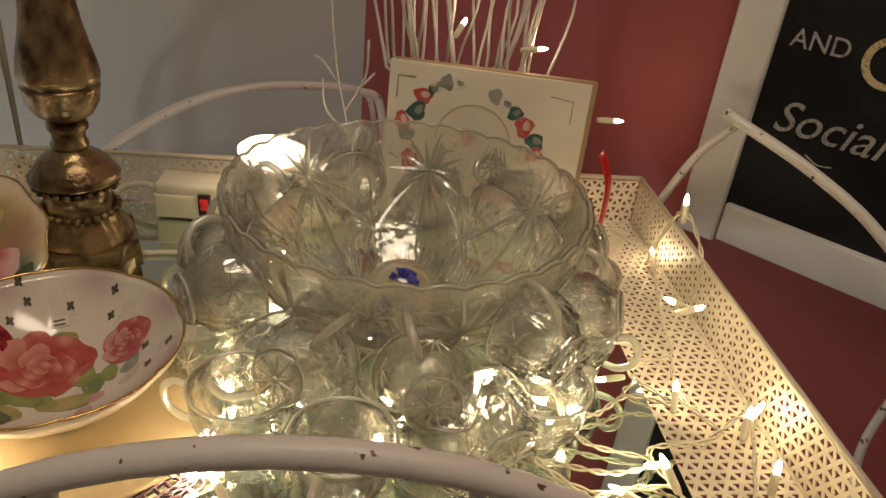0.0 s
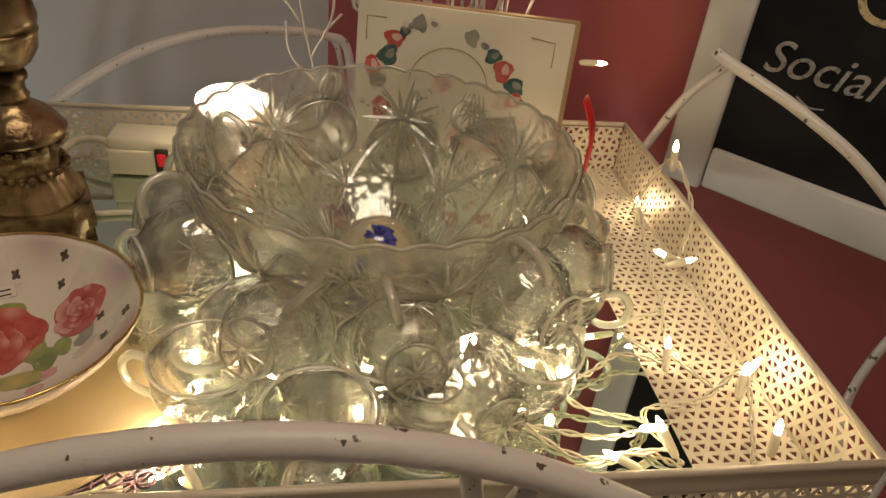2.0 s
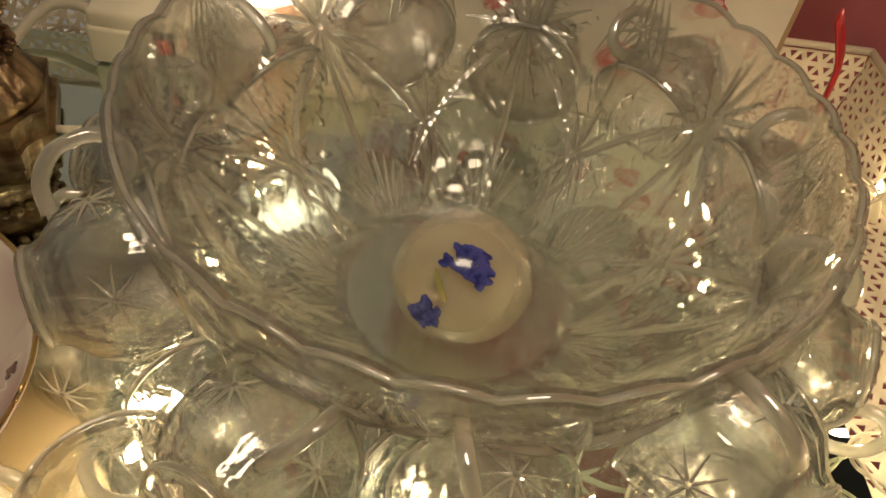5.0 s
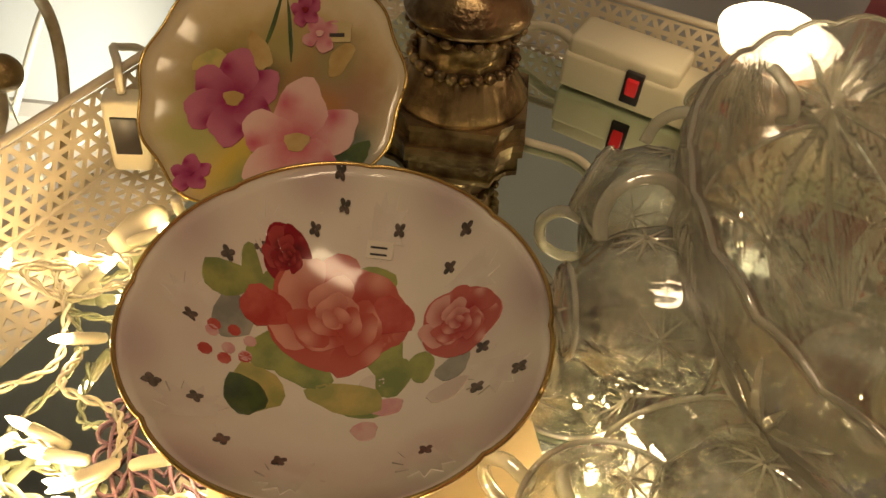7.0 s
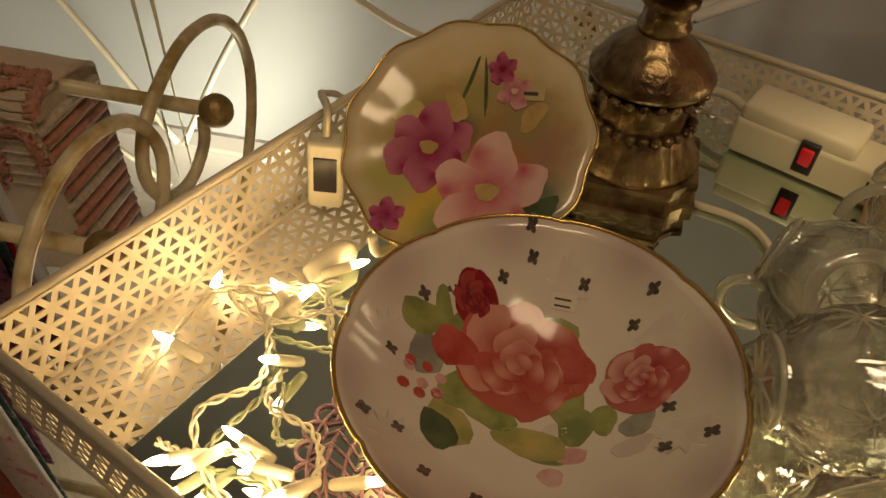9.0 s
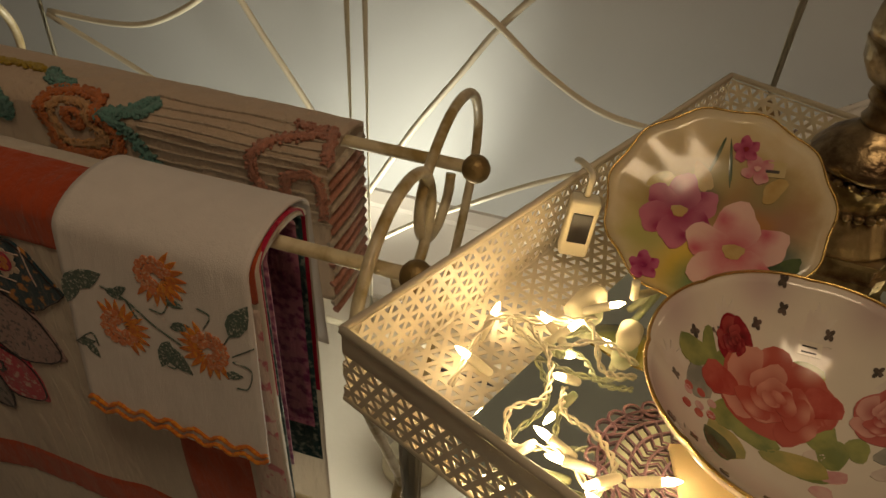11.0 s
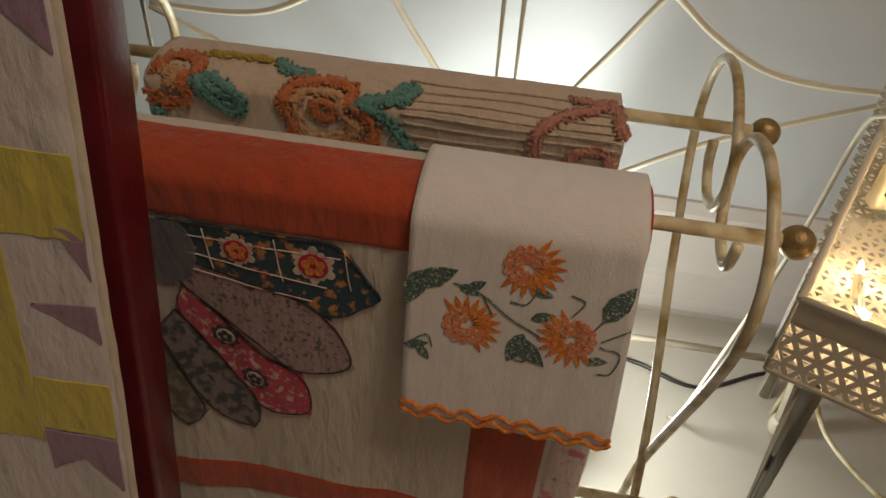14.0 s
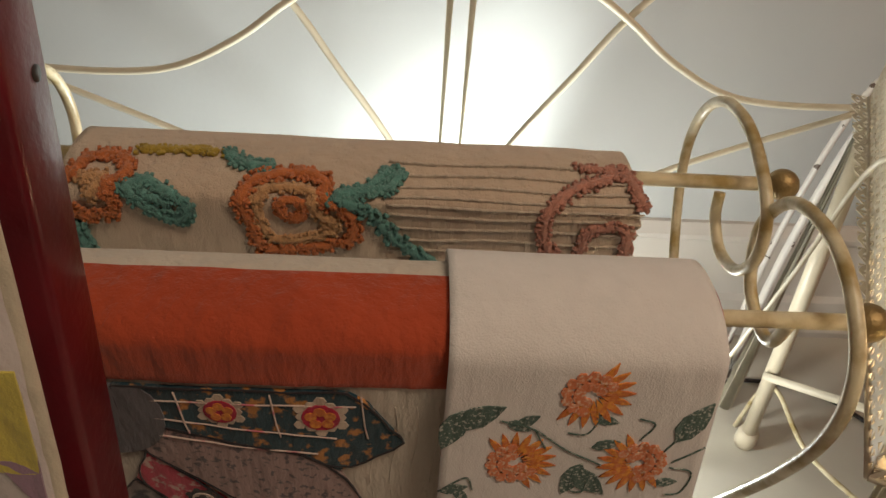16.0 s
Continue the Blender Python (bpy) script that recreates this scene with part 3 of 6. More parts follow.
def drape(u0, u1, v, z, rad, front, back, thick, seed, wob=0.004, nu=40, flare=0.0, rise=None, lean=0.0):
    """Cloth folded over a rod: returns the mesh and its front face as a function of u and z."""
    rise = rad if rise is None else rise
    prof = []
    for k in range(15):
        prof.append((v + rad, z - back + back * k / 14, 0.0, 0.0))
    for k in range(1, 16):
        a = math.pi * k / 16
        prof.append((v + rad * math.cos(a), z + rise * math.sin(a), math.cos(a), math.sin(a)))
    for k in range(25):
        prof.append((v - rad - lean * k / 24, z - front * k / 24, -1.0, 0.0))
    bm = bmesh.new()
    g = []

    def push(u, zz, vv):
        k = min(1.0, max(0.0, (z - zz) / 0.25))
        n = noise.noise(Vector((u * 14 + seed, zz * 3, seed)))
        m = noise.noise(Vector((u * 50, zz * 30, seed + 7)))
        return (n * wob * 2 * (0.25 + k) + m * wob * 0.3) * (1 if vv < v else -1)
    for layer in (0, 1):
        sheet = []
        for i in range(nu + 1):
            row = []
            for vv, zz, dv, dz in prof:
                f = i / nu
                k = max(0.0, (z - zz) / max(front, 0.01))
                u = u0 + (u1 - u0) * f + flare * k * f
                inner = thick if layer else 0.0
                row.append(bm.verts.new(R(u, vv - dv * inner - push(u, zz, vv), zz - dz * inner)))
            sheet.append(row)
        g.append(sheet)
    P = len(prof)
    for layer in (0, 1):
        for i in range(nu):
            for j in range(P - 1):
                bm.faces.new((g[layer][i][j], g[layer][i + 1][j], g[layer][i + 1][j + 1], g[layer][i][j + 1]))
    for i in range(nu):
        for j in (0, P - 1):
            bm.faces.new((g[0][i][j], g[0][i + 1][j], g[1][i + 1][j], g[1][i][j]))
    for j in range(P - 1):
        for i in (0, nu):
            bm.faces.new((g[0][i][j], g[0][i][j + 1], g[1][i][j + 1], g[1][i][j]))
    bmesh.ops.recalc_face_normals(bm, faces=bm.faces)

    def face(u, zz, off=0.0):
        if zz > z + rise:
            zz = 2 * (z + rise) - zz
            vv = v + rad * math.sqrt(max(0.0, 1 - ((zz - z) / rise) ** 2))
            lift = off
        elif zz > z:
            vv = v - rad * math.sqrt(max(0.0, 1 - ((zz - z) / rise) ** 2))
            lift = off * min(1.0, (zz - z) / rise)
        else:
            vv, lift = v - rad - lean * (z - zz) / front, 0.0
        return R(u, vv - push(u, min(zz, z + rise), v - 1) - off, zz + lift)
    return bm, face


def patch(face, outline, off, sub=10, bm=None):
    """Flat figure of an outline (u, z), laid on a cloth's face as a thin raised piece."""
    bm = bm or bmesh.new()
    c = Vector((sum(p[0] for p in outline) / len(outline), sum(p[1] for p in outline) / len(outline)))
    n = len(outline)
    rings = []
    steps = 4
    for s in range(steps + 1):
        f = 1 - s / (steps + 0.3)
        rings.append([bm.verts.new(face(c.x + (p[0] - c.x) * f, c.y + (p[1] - c.y) * f, off)) for p in outline])
    skirt = [bm.verts.new(face(p[0], p[1], -0.0006)) for p in outline]
    lip = [bm.verts.new(v.co) for v in rings[0]]
    for k in range(n):
        bm.faces.new((skirt[k], skirt[(k + 1) % n], lip[(k + 1) % n], lip[k]))
    for a, b in zip(rings, rings[1:]):
        for k in range(n):
            bm.faces.new((a[k], a[(k + 1) % n], b[(k + 1) % n], b[k]))
    bm.faces.new(rings[-1])
    bmesh.ops.recalc_face_normals(bm, faces=bm.faces)
    return bm


def dense(outline, step=0.006):
    out = []
    for a, b in zip(outline, outline[1:] + outline[:1]):
        k = max(1, int(math.dist(a, b) / step))
        out += [(a[0] + (b[0] - a[0]) * i / k, a[1] + (b[1] - a[1]) * i / k) for i in range(k)]
    return out


def stitch(face, pts, r, off, bm=None, fuzz=0.0, steps=5):
    pts = [(p[0], p[1], 0) for p in pts]
    path = smooth_path(pts, steps)
    if fuzz:
        return tube([face(p.x + random.uniform(-fuzz, fuzz), p.y + random.uniform(-fuzz, fuzz), off) for p in path], r, 6, bm, taper=lambda t: random.uniform(0.75, 1.2))
    return tube([face(p.x, p.y, off) for p in path], r, 5, bm)


# appliqued quilt on the front rod
quilt = thing("applique_quilt", "muslin quilt with rust borders and appliqued print petals on the rack", "quilt", R(-0.6, 0.5, 0.3))
qbm, qf = drape(-0.87, -0.37, VB, ZROD, 0.038, 0.56, 0.5, 0.006, 3.0, 0.003, 90, rise=0.0175)
part("ground", qbm, MUSLIN, quilt, "off-white quilted muslin ground")


def puff(u, z):
    """Gathered puckers along the border's seams."""
    return 0.0011 * noise.noise(Vector((u * 95, z * 9, 4.0))) + 0.0006 * noise.noise(Vector((u * 190, z * 22, 9.0)))


def strip(name, u0, u1, z0, z1, m, off, label, bow=0.0):
    """Pieced band of cloth with turned edges, puckered along its length."""
    bm = bmesh.new()
    over = z1 > 0.65    # the band runs on over the fold
    nu, nz = max(4, int((u1 - u0) / 0.004)), 30 if over else max(5, int((z1 - z0) / 0.004))
    g = []
    for i in range(nu + 1):
        row = []
        for j in range(nz + 1):
            u = u0 + (u1 - u0) * i / nu
            edge = (0.0004 if z1 > 0.65 else 0.0016) * noise.noise(Vector((u * 40, z0 * 9, j // max(1, nz))))
            z = (z1 - (z1 - z0) * (1 - j / nz) ** 2.5 if over else z0 + (z1 - z0) * j / nz) - bow * math.sin(math.pi * i / nu) + (0.0 if over else edge)
            rim = i in (0, nu) or j in (0, nz)
            row.append(bm.verts.new(qf(u, z, -0.0008 if rim else off + puff(u, z))))
        g.append(row)
    for i in range(nu):
        for j in range(nz):
            bm.faces.new((g[i][j], g[i + 1][j], g[i + 1][j + 1], g[i][j + 1]))
    bmesh.ops.recalc_face_normals(bm, faces=bm.faces)
    return part(name, bm, m, quilt, label)


strip("border", -0.869, -0.3702, 0.605, 0.6531, RUST, 0.0022, "rust-red cotton border")
strip("sashing", -0.4735, -0.406, 0.09, 0.603, RUST, 0.0018, "rust-red cotton sashing")
strip("print_strip", -0.404, -0.3702, 0.09, 0.603, PINKF, 0.0018, "pink floral print strip")
strip("border", -0.869, -0.476, 0.235, 0.285, RUST, 0.0018, "rust-red cotton border", -0.012)
TEAL_PRINT, MAUVE_PRINT, PINK_PRINT, PLAID, OLIVE = PETALS
for i, (o, m, lab) in enumerate((
        ([(-0.72, 0.604), (-0.585, 0.6035), (-0.573, 0.594), (-0.5506, 0.557), (-0.575, 0.5365), (-0.592, 0.5275), (-0.6145, 0.545), (-0.72, 0.571)], TEAL_PRINT, "dark teal print petal"),
        ([(-0.715, 0.569), (-0.6147, 0.5435), (-0.592, 0.5265), (-0.579, 0.498), (-0.5732, 0.4732), (-0.6, 0.463), (-0.627, 0.4594), (-0.6397, 0.474), (-0.715, 0.539)], MAUVE_PRINT, "mauve speckled petal"),
        ([(-0.712, 0.5385), (-0.6536, 0.4725), (-0.637, 0.464), (-0.6201, 0.4585), (-0.613, 0.43), (-0.6139, 0.4026), (-0.64, 0.397), (-0.6606, 0.4003), (-0.6882, 0.4492), (-0.724, 0.508)], PINK_PRINT, "pink print petal"),
        ([(-0.725, 0.506), (-0.6808, 0.4355), (-0.6641, 0.4142), (-0.664, 0.385), (-0.6721, 0.3614), (-0.7038, 0.3692), (-0.722, 0.4), (-0.745, 0.48)], PLAID, "grey plaid petal"),
        ([(-0.748, 0.478), (-0.7245, 0.4), (-0.716, 0.375), (-0.738, 0.35), (-0.762, 0.39), (-0.77, 0.48)], OLIVE, "olive print petal"))):
    o = dense(o, 0.008)
    h = 0.0016 + 0.0003 * (4 - i)
    pp = part("petal", patch(qf, o, h), m, quilt, lab)
    part("blanket_stitch", stitch(qf, [o[k] for k in range(0, len(o), 2)] + [o[0]], 0.0008, h + 0.0001, None, 0.0004, 2), BLACKTH, pp, "dark blanket stitching")
    if i == 0:
        for k in range(3):
            z = 0.592 - 0.017 * k
            part("lattice_print", stitch(qf, [(-0.7 + 0.012 * j, z - 0.0025 * j * (k > 0) * 0.6) for j in range(11 - k)], 0.0006, h + 0.0004), PINKF, pp, "pale printed lattice line")
        for u in (-0.685, -0.63, -0.577):
            part("lattice_print", stitch(qf, [(u, 0.601), (u + 0.002, 0.575), (u + 0.004, 0.562)], 0.0006, h + 0.0004), PINKF, pp, "pale printed lattice line")
    for cx, cy, r in (((-0.66, 0.585, 0.0125), (-0.601, 0.582, 0.0145)) if i == 0 else ((-0.6828, 0.4863, 0.0105), (-0.662, 0.4398, 0.0105)) if i == 2 else ()):
        fb = bmesh.new()
        n = 12 if i == 0 else 16
        for k in range(n):
            an = k * 2 * math.pi / n
            q = r * (1.0 if k % 2 else 0.78)
            patch(qf, [(cx + q * math.cos(an) + 0.27 * r * math.cos(b), cy + q * math.sin(an) + 0.27 * r * math.sin(b)) for b in [j * math.pi / 3 for j in range(6)]], h + 0.0006, bm=fb)
        part("print_flower", fb, CREAMTH if i == 0 else BLACKTH, pp, "small printed flower")
        part("flower_disc", patch(qf, [(cx + 0.8 * r * math.cos(b), cy + 0.8 * r * math.sin(b)) for b in [j * math.pi / 7 for j in range(14)]], h + 0.0012), CRIMSON if i == 0 else PINKF, pp, "printed disc")
        for k in range(5):
            an = k * 2 * math.pi / 5 + 0.4
            part("flower_eye", patch(qf, [(cx + 0.42 * r * math.cos(an) + 0.26 * r * math.cos(b), cy + 0.42 * r * math.sin(an) + 0.26 * r * math.sin(b)) for b in [j * math.pi / 4 for j in range(8)]], h + 0.0018), ORANGETH if i == 0 else BLACKTH, pp)
part("petal_hub", patch(qf, [(-0.728 + 0.034 * math.cos(radians(a)), min(0.603, 0.577 + 0.04 * math.sin(radians(a)))) for a in range(0, 360, 15)], 0.0036), BLUEGREY, quilt, "slate blue centre")
for u0, z0, du in ((-0.57, 0.59, 0.013), (-0.57, 0.5, 0.012), (-0.6, 0.44, 0.014), (-0.64, 0.37, 0.016)):
    for k in range(5):
        part("quilting_line", stitch(qf, [(u0 + du * k + 0.002 * math.sin(j), z0 - 0.016 * j) for j in range(6)], 0.0004, 0.0002), MUSLIN, quilt)

# embroidered towel over it
towel = thing("embroidered_towel", "white linen towel embroidered with orange flowers over the quilt", "towel", R(-0.45, 0.47, 0.4))
tbm, tf = drape(-0.5286, -0.372, VB, ZROD, 0.047, 0.172, 0.15, 0.0025, 11.0, 0.0018, 30, flare=0.009, rise=0.024, lean=0.022)
part("linen", tbm, LINEN, towel, "folded white linen")


def tw(u, z):
    """A place on the towel from shares of its width and height."""
    return -0.5286 + 0.1638 * u, 0.708 - 0.222 * z


def flower(cx, cy, r, turn):
    fl = bmesh.new()
    for k in range(11):
        a = turn + (k - 5) * 0.33
        c, s = math.cos(a), math.sin(a)
        o = [(cx + c * q * r - s * w * r, cy + s * q * r + c * w * r) for q, w in ((0.25, 0.05), (0.7, 0.12), (0.95, 0.09), (1.2, 0.0), (0.95, -0.08), (0.6, -0.1))]
        patch(tf, o, 0.0008 + 0.0001 * (k % 3), bm=fl)
    p = part("petals", fl, ORANGETH, towel, "orange embroidered petals")
    hb = bmesh.new()
    for k in range(9):
        a = turn + math.pi + (k - 4) * 0.5
        for q in (0.3, 0.62):
            patch(tf, [(cx + math.cos(a) * q * r + 0.17 * r * math.cos(b), cy + math.sin(a) * q * r + 0.17 * r * math.sin(b)) for b in [j * math.pi / 3 for j in range(6)]], 0.0012 + 0.0001 * (k % 2), bm=hb)
    part("bloom", hb, RUSTTH, p, "coral embroidered bloom")


for u, z, r, t in ((0.5, 0.4, 0.022, -0.6), (0.27, 0.66, 0.022, 0.6), (0.74, 0.645, 0.022, -2.6)):
    flower(*tw(u, z), r, t)
for pts in (((0.2, 0.5), (0.33, 0.53), (0.45, 0.6), (0.6, 0.66)), ((0.33, 0.53), (0.38, 0.6)), ((0.45, 0.54), (0.52, 0.54), (0.56, 0.48)), ((0.86, 0.64), (0.97, 0.58)), ((0.86, 0.66), (0.95, 0.68), (0.93, 0.76), (0.87, 0.77)), ((0.5, 0.68), (0.5, 0.76), (0.55, 0.77), (0.56, 0.73)), ((0.0, 0.78), (0.1, 0.72), (0.13, 0.77)), ((0.72, 0.56), (0.76, 0.5), (0.7, 0.48)), ((0.82, 0.6), (0.88, 0.52))):
    part("stem", stitch(tf, [tw(*p) for p in pts], 0.0006, 0.0006), GREENTH, towel, "green stem stitching")
for u, z, L, a in ((0.03, 0.54, 0.017, -1.9), (0.12, 0.49, 0.018, 0.5), (0.27, 0.52, 0.008, -0.4), (0.3, 0.5, 0.008, 0.6), (0.5, 0.72, 0.015, -1.9), (0.56, 0.73, 0.017, -0.7), (0.9, 0.49, 0.018, 1.1), (0.06, 0.77, 0.009, 0.3), (0.09, 0.8, 0.008, -0.9), (0.6, 0.58, 0.009, 0.3), (0.86, 0.72, 0.008, 0.1), (0.58, 0.49, 0.008, -0.2)):
    cx, cy = tw(u, z)
    c, s = math.cos(a), math.sin(a)
    o = [(cx + c * q * L - s * w * L, cy + s * q * L + c * w * L) for q, w in ((-1, 0), (-0.5, 0.42), (0.0, 0.48), (0.5, 0.3), (1, 0), (0.5, -0.28), (0, -0.45), (-0.6, -0.35))]
    part("leaf", patch(tf, o, 0.0008), GREENTH, towel, "dark green stitched leaf")
for dz, off in ((0.012, 0.0), (0.003, 0.02)):
    z0 = ZROD - 0.172
    part("scalloped_edge", stitch(tf, [(-0.5286 + 0.1656 * k / 40, z0 + dz + 0.003 * math.sin(k * 1.1 + off * 50)) for k in range(41)], 0.0019, 0.0008, None, 0.0005, 2), ORANGETH, towel, "orange crocheted edging")

# folded cloths beneath the towel
for nm, lab, u0, u1, rad, fr, bk, m, sd in (("crimson_cloth", "crimson folded cloth under the towel", -0.5, -0.3695, 0.034, 0.13, 0.2, CRIMSON, 21), ("teal_print_cloth", "dark teal print cloth hanging under the towel", -0.5, -0.3705, 0.03, 0.3, 0.3, TEALP, 25), ("plum_print_cloth", "plum print cloth folded over the rod", -0.48, -0.3715, 0.022, 0.24, 0.24, PLUM, 28)):
    b, _ = drape(u0, u1, VB, ZROD, rad, fr, bk, 0.0015, sd, 0.0012, 16, rise=rad * 0.6)
    tagged(link(nm, b, m), lab, "folded cloth")

# chenille bedspread on the rear rod
spread = thing("chenille_bedspread", "folded beige chenille bedspread with tufted flowers on the rack", "bedspread", R(-0.58, VA, 0.4))
cbm, cf = drape(-0.797, -0.387, VA, ZROD - 0.006, 0.042, 0.15, 0.2, 0.006, 41.0, 0.003, 60, rise=0.014)
part("ground", cbm, CHENILLE, spread, "beige ribbed chenille")


def cyl(u, s, off=0.0):
    """A place on the roll: s runs down the front from its crest, in metres."""
    a = s / 0.0505 * math.pi / 2
    if a < math.pi / 2:
        return R(u, VA - (0.042 + off) * math.sin(a), ZROD - 0.006 + (0.014 + off) * math.cos(a))
    return cf(u, ZROD - 0.006 - (s - 0.0505), off)


def tuft(pts, kind, r, parent):
    path = smooth_path([(u, s, 0) for u, s in pts], 7)
    b = bmesh.new()
    tube([cyl(p.x, p.y, 0.001) for p in path], r, 7, b, taper=lambda t: random.uniform(0.8, 1.15))
    for p in path:
        for k in range(7):
            du, ds = random.uniform(-r, r), random.uniform(-r, r)
            c0 = cyl(p.x + du, max(0.0, p.y + ds), 0.0)
            c1 = cyl(p.x + du * 1.5, max(0.0, p.y + ds * 1.5), r * random.uniform(0.8, 1.15))
            tube([c0, c1], r * 0.42, 4, b)
    return part("tufting", b, TUFT[kind], parent, kind + " chenille tufting")


def cu(x):
    return -0.8 + 0.415 * x


for k in range(11):
    s = 0.004 + 0.0105 * k
    tuft([(cu(0.56 + 0.44 * j / 8), s + 0.0012 * math.sin(j + k)) for j in range(9)], "cream", 0.0011, spread)
tuft([(cu(x), s) for x, s in ((0.31, 0.05), (0.33, 0.026), (0.4, 0.018), (0.45, 0.024), (0.455, 0.045), (0.5, 0.06), (0.49, 0.082), (0.42, 0.088), (0.345, 0.09), (0.33, 0.072), (0.31, 0.05))], "orange", 0.0042, spread)
tuft([(cu(x), s) for x, s in ((0.335, 0.05), (0.35, 0.034), (0.4, 0.03), (0.435, 0.036), (0.435, 0.055), (0.47, 0.068), (0.43, 0.078), (0.36, 0.08), (0.335, 0.05))], "peach", 0.0036, spread)
tuft([(cu(x), s) for x, s in ((0.375, 0.055), (0.38, 0.045), (0.41, 0.045), (0.415, 0.058), (0.39, 0.062), (0.375, 0.055))], "orange", 0.003, spread)
tuft([(cu(x), s) for x, s in ((0.56, 0.012), (0.52, 0.03), (0.47, 0.038), (0.53, 0.055), (0.58, 0.08), (0.65, 0.103))], "teal", 0.0046, spread)
tuft([(cu(x), s) for x, s in ((0.52, 0.03), (0.56, 0.028), (0.58, 0.013))], "teal", 0.004, spread)
tuft([(cu(x), s) for x, s in ((0.28, 0.004), (0.31, 0.012), (0.36, 0.014))], "teal", 0.004, spread)
tuft([(cu(x), s) for x, s in ((0.13, 0.004), (0.2, 0.002), (0.26, 0.003))], "yellow", 0.0035, spread)
tuft([(cu(x), s) for x, s in ((0.12, 0.035), (0.16, 0.03), (0.22, 0.055), (0.2, 0.066), (0.15, 0.055), (0.12, 0.035))], "teal", 0.0042, spread)
tuft([(cu(x), s) for x, s in ((0.15, 0.042), (0.19, 0.054))], "teal", 0.004, spread)
tuft([(cu(x), s) for x, s in ((0.03, 0.03), (0.05, 0.012), (0.1, 0.01), (0.12, 0.022), (0.09, 0.036), (0.1, 0.06), (0.05, 0.066), (0.02, 0.06))], "orange", 0.0042, spread)
tuft([(cu(x), s) for x, s in ((0.05, 0.03), (0.08, 0.028), (0.06, 0.05))], "peach", 0.004, spread)
tuft([(cu(x), s) for x, s in ((0.03, 0.075), (0.04, 0.1))], "teal", 0.005, spread)
tuft([(cu(x), s) for x, s in ((0.9, 0.003), (0.97, 0.006), (0.93, 0.014), (0.88, 0.022), (0.84, 0.04), (0.83, 0.06), (0.845, 0.08), (0.87, 0.095), (0.88, 0.11))], "pink", 0.0038, spread)
tuft([(cu(x), s) for x, s in ((0.98, 0.004), (0.99, 0.02), (1.0, 0.035))], "pink", 0.0038, spread)
tuft([(cu(x), s) for x, s in ((0.9, 0.1), (0.905, 0.075), (0.915, 0.062), (0.97, 0.06), (0.985, 0.075), (0.985, 0.1))], "pink", 0.0036, spread)
for k in range(14):
    z = 0.62 - 0.012 * k
    part("end_tuft", tube([R(-0.387, VA - 0.04 + 0.003 * (k % 2), z), R(-0.384, VA - 0.01, z + 0.003), R(-0.387, VA + 0.036, z)], 0.004, 6), TUFT["pink" if k % 3 else "cream"], spread, "tufted cut edge")

# red post with a patchwork quilt
pa, pb = R(-0.716, 0.53, 0.98), R(-0.716, 0.326, 0.0)
bm = bmesh.new()
d = (pa - pb)
m = Matrix.Translation((pa + pb) / 2) @ Matrix((U, d.normalized().cross(U), d.normalized())).transposed().to_4x4()
box(bm, m, 0.024, 0.036, d.length, 0.004)
post = thing("red_post", "glossy dark red painted wooden rack leg with a peg hole", "wooden rack", pb)
part("board", bm, REDPOST, post)
# solid dark disc on the board's face stands in for the hole's shade
part("peg_hole_disc", lathe([(0.0036, 0.0), (0.0036, 0.003), (0.0001, 0.003)], 14, m @ pose(0.0095, 0.006, 0.32, 0, 90, 0)), DARK, post, "dark disc standing in for a shaded peg hole")
pw = thing("patchwork_quilt", "yellow and purple patchwork quilt hanging beside the red post", "quilt", R(-0.9, 0.4, 0.5))
PWE = -0.7075    # free edge of the quilt


def pf(s, z, off=0.0):
    """The hanging quilt: s runs away from its free edge."""
    wave = 0.004 * noise.noise(Vector((s * 25, z * 8, 2.0))) + 0.0012 * noise.noise(Vector((s * 120, z * 60, 5.0)))
    return R(PWE - s, 0.402 + 0.208 * (z - 0.6) - off - wave, z)


bm = bmesh.new()
gr = [[bm.verts.new(pf(0.42 * i / 40 + (0.003 * noise.noise(Vector((9, j * 0.7, 0))) if i == 0 else 0), 0.02 + 0.95 * j / 90)) for j in range(91)] for i in range(41)]
for i in range(40):
    for j in range(90):
        bm.faces.new((gr[i][j], gr[i + 1][j], gr[i + 1][j + 1], gr[i][j + 1]))
g = bmesh.ops.extrude_face_region(bm, geom=list(bm.faces))
bmesh.ops.translate(bm, verts=[v for v in g["geom"] if isinstance(v, bmesh.types.BMVert)], vec=V * 0.009)
bmesh.ops.recalc_face_normals(bm, faces=bm.faces)
part("ground", bm, LILACW, pw, "pale lilac-white cotton ground")
part("bound_edge", tube([pf(-0.001, 0.02 + 0.95 * j / 60, -0.0045) for j in range(61)], 0.0035, 8, flat=0.8), BINDING, pw, "cream bound edge")


def piece(outline, material, label):
    part("patch", patch(pf, dense(outline, 0.008), 0.0011), material, pw, label)


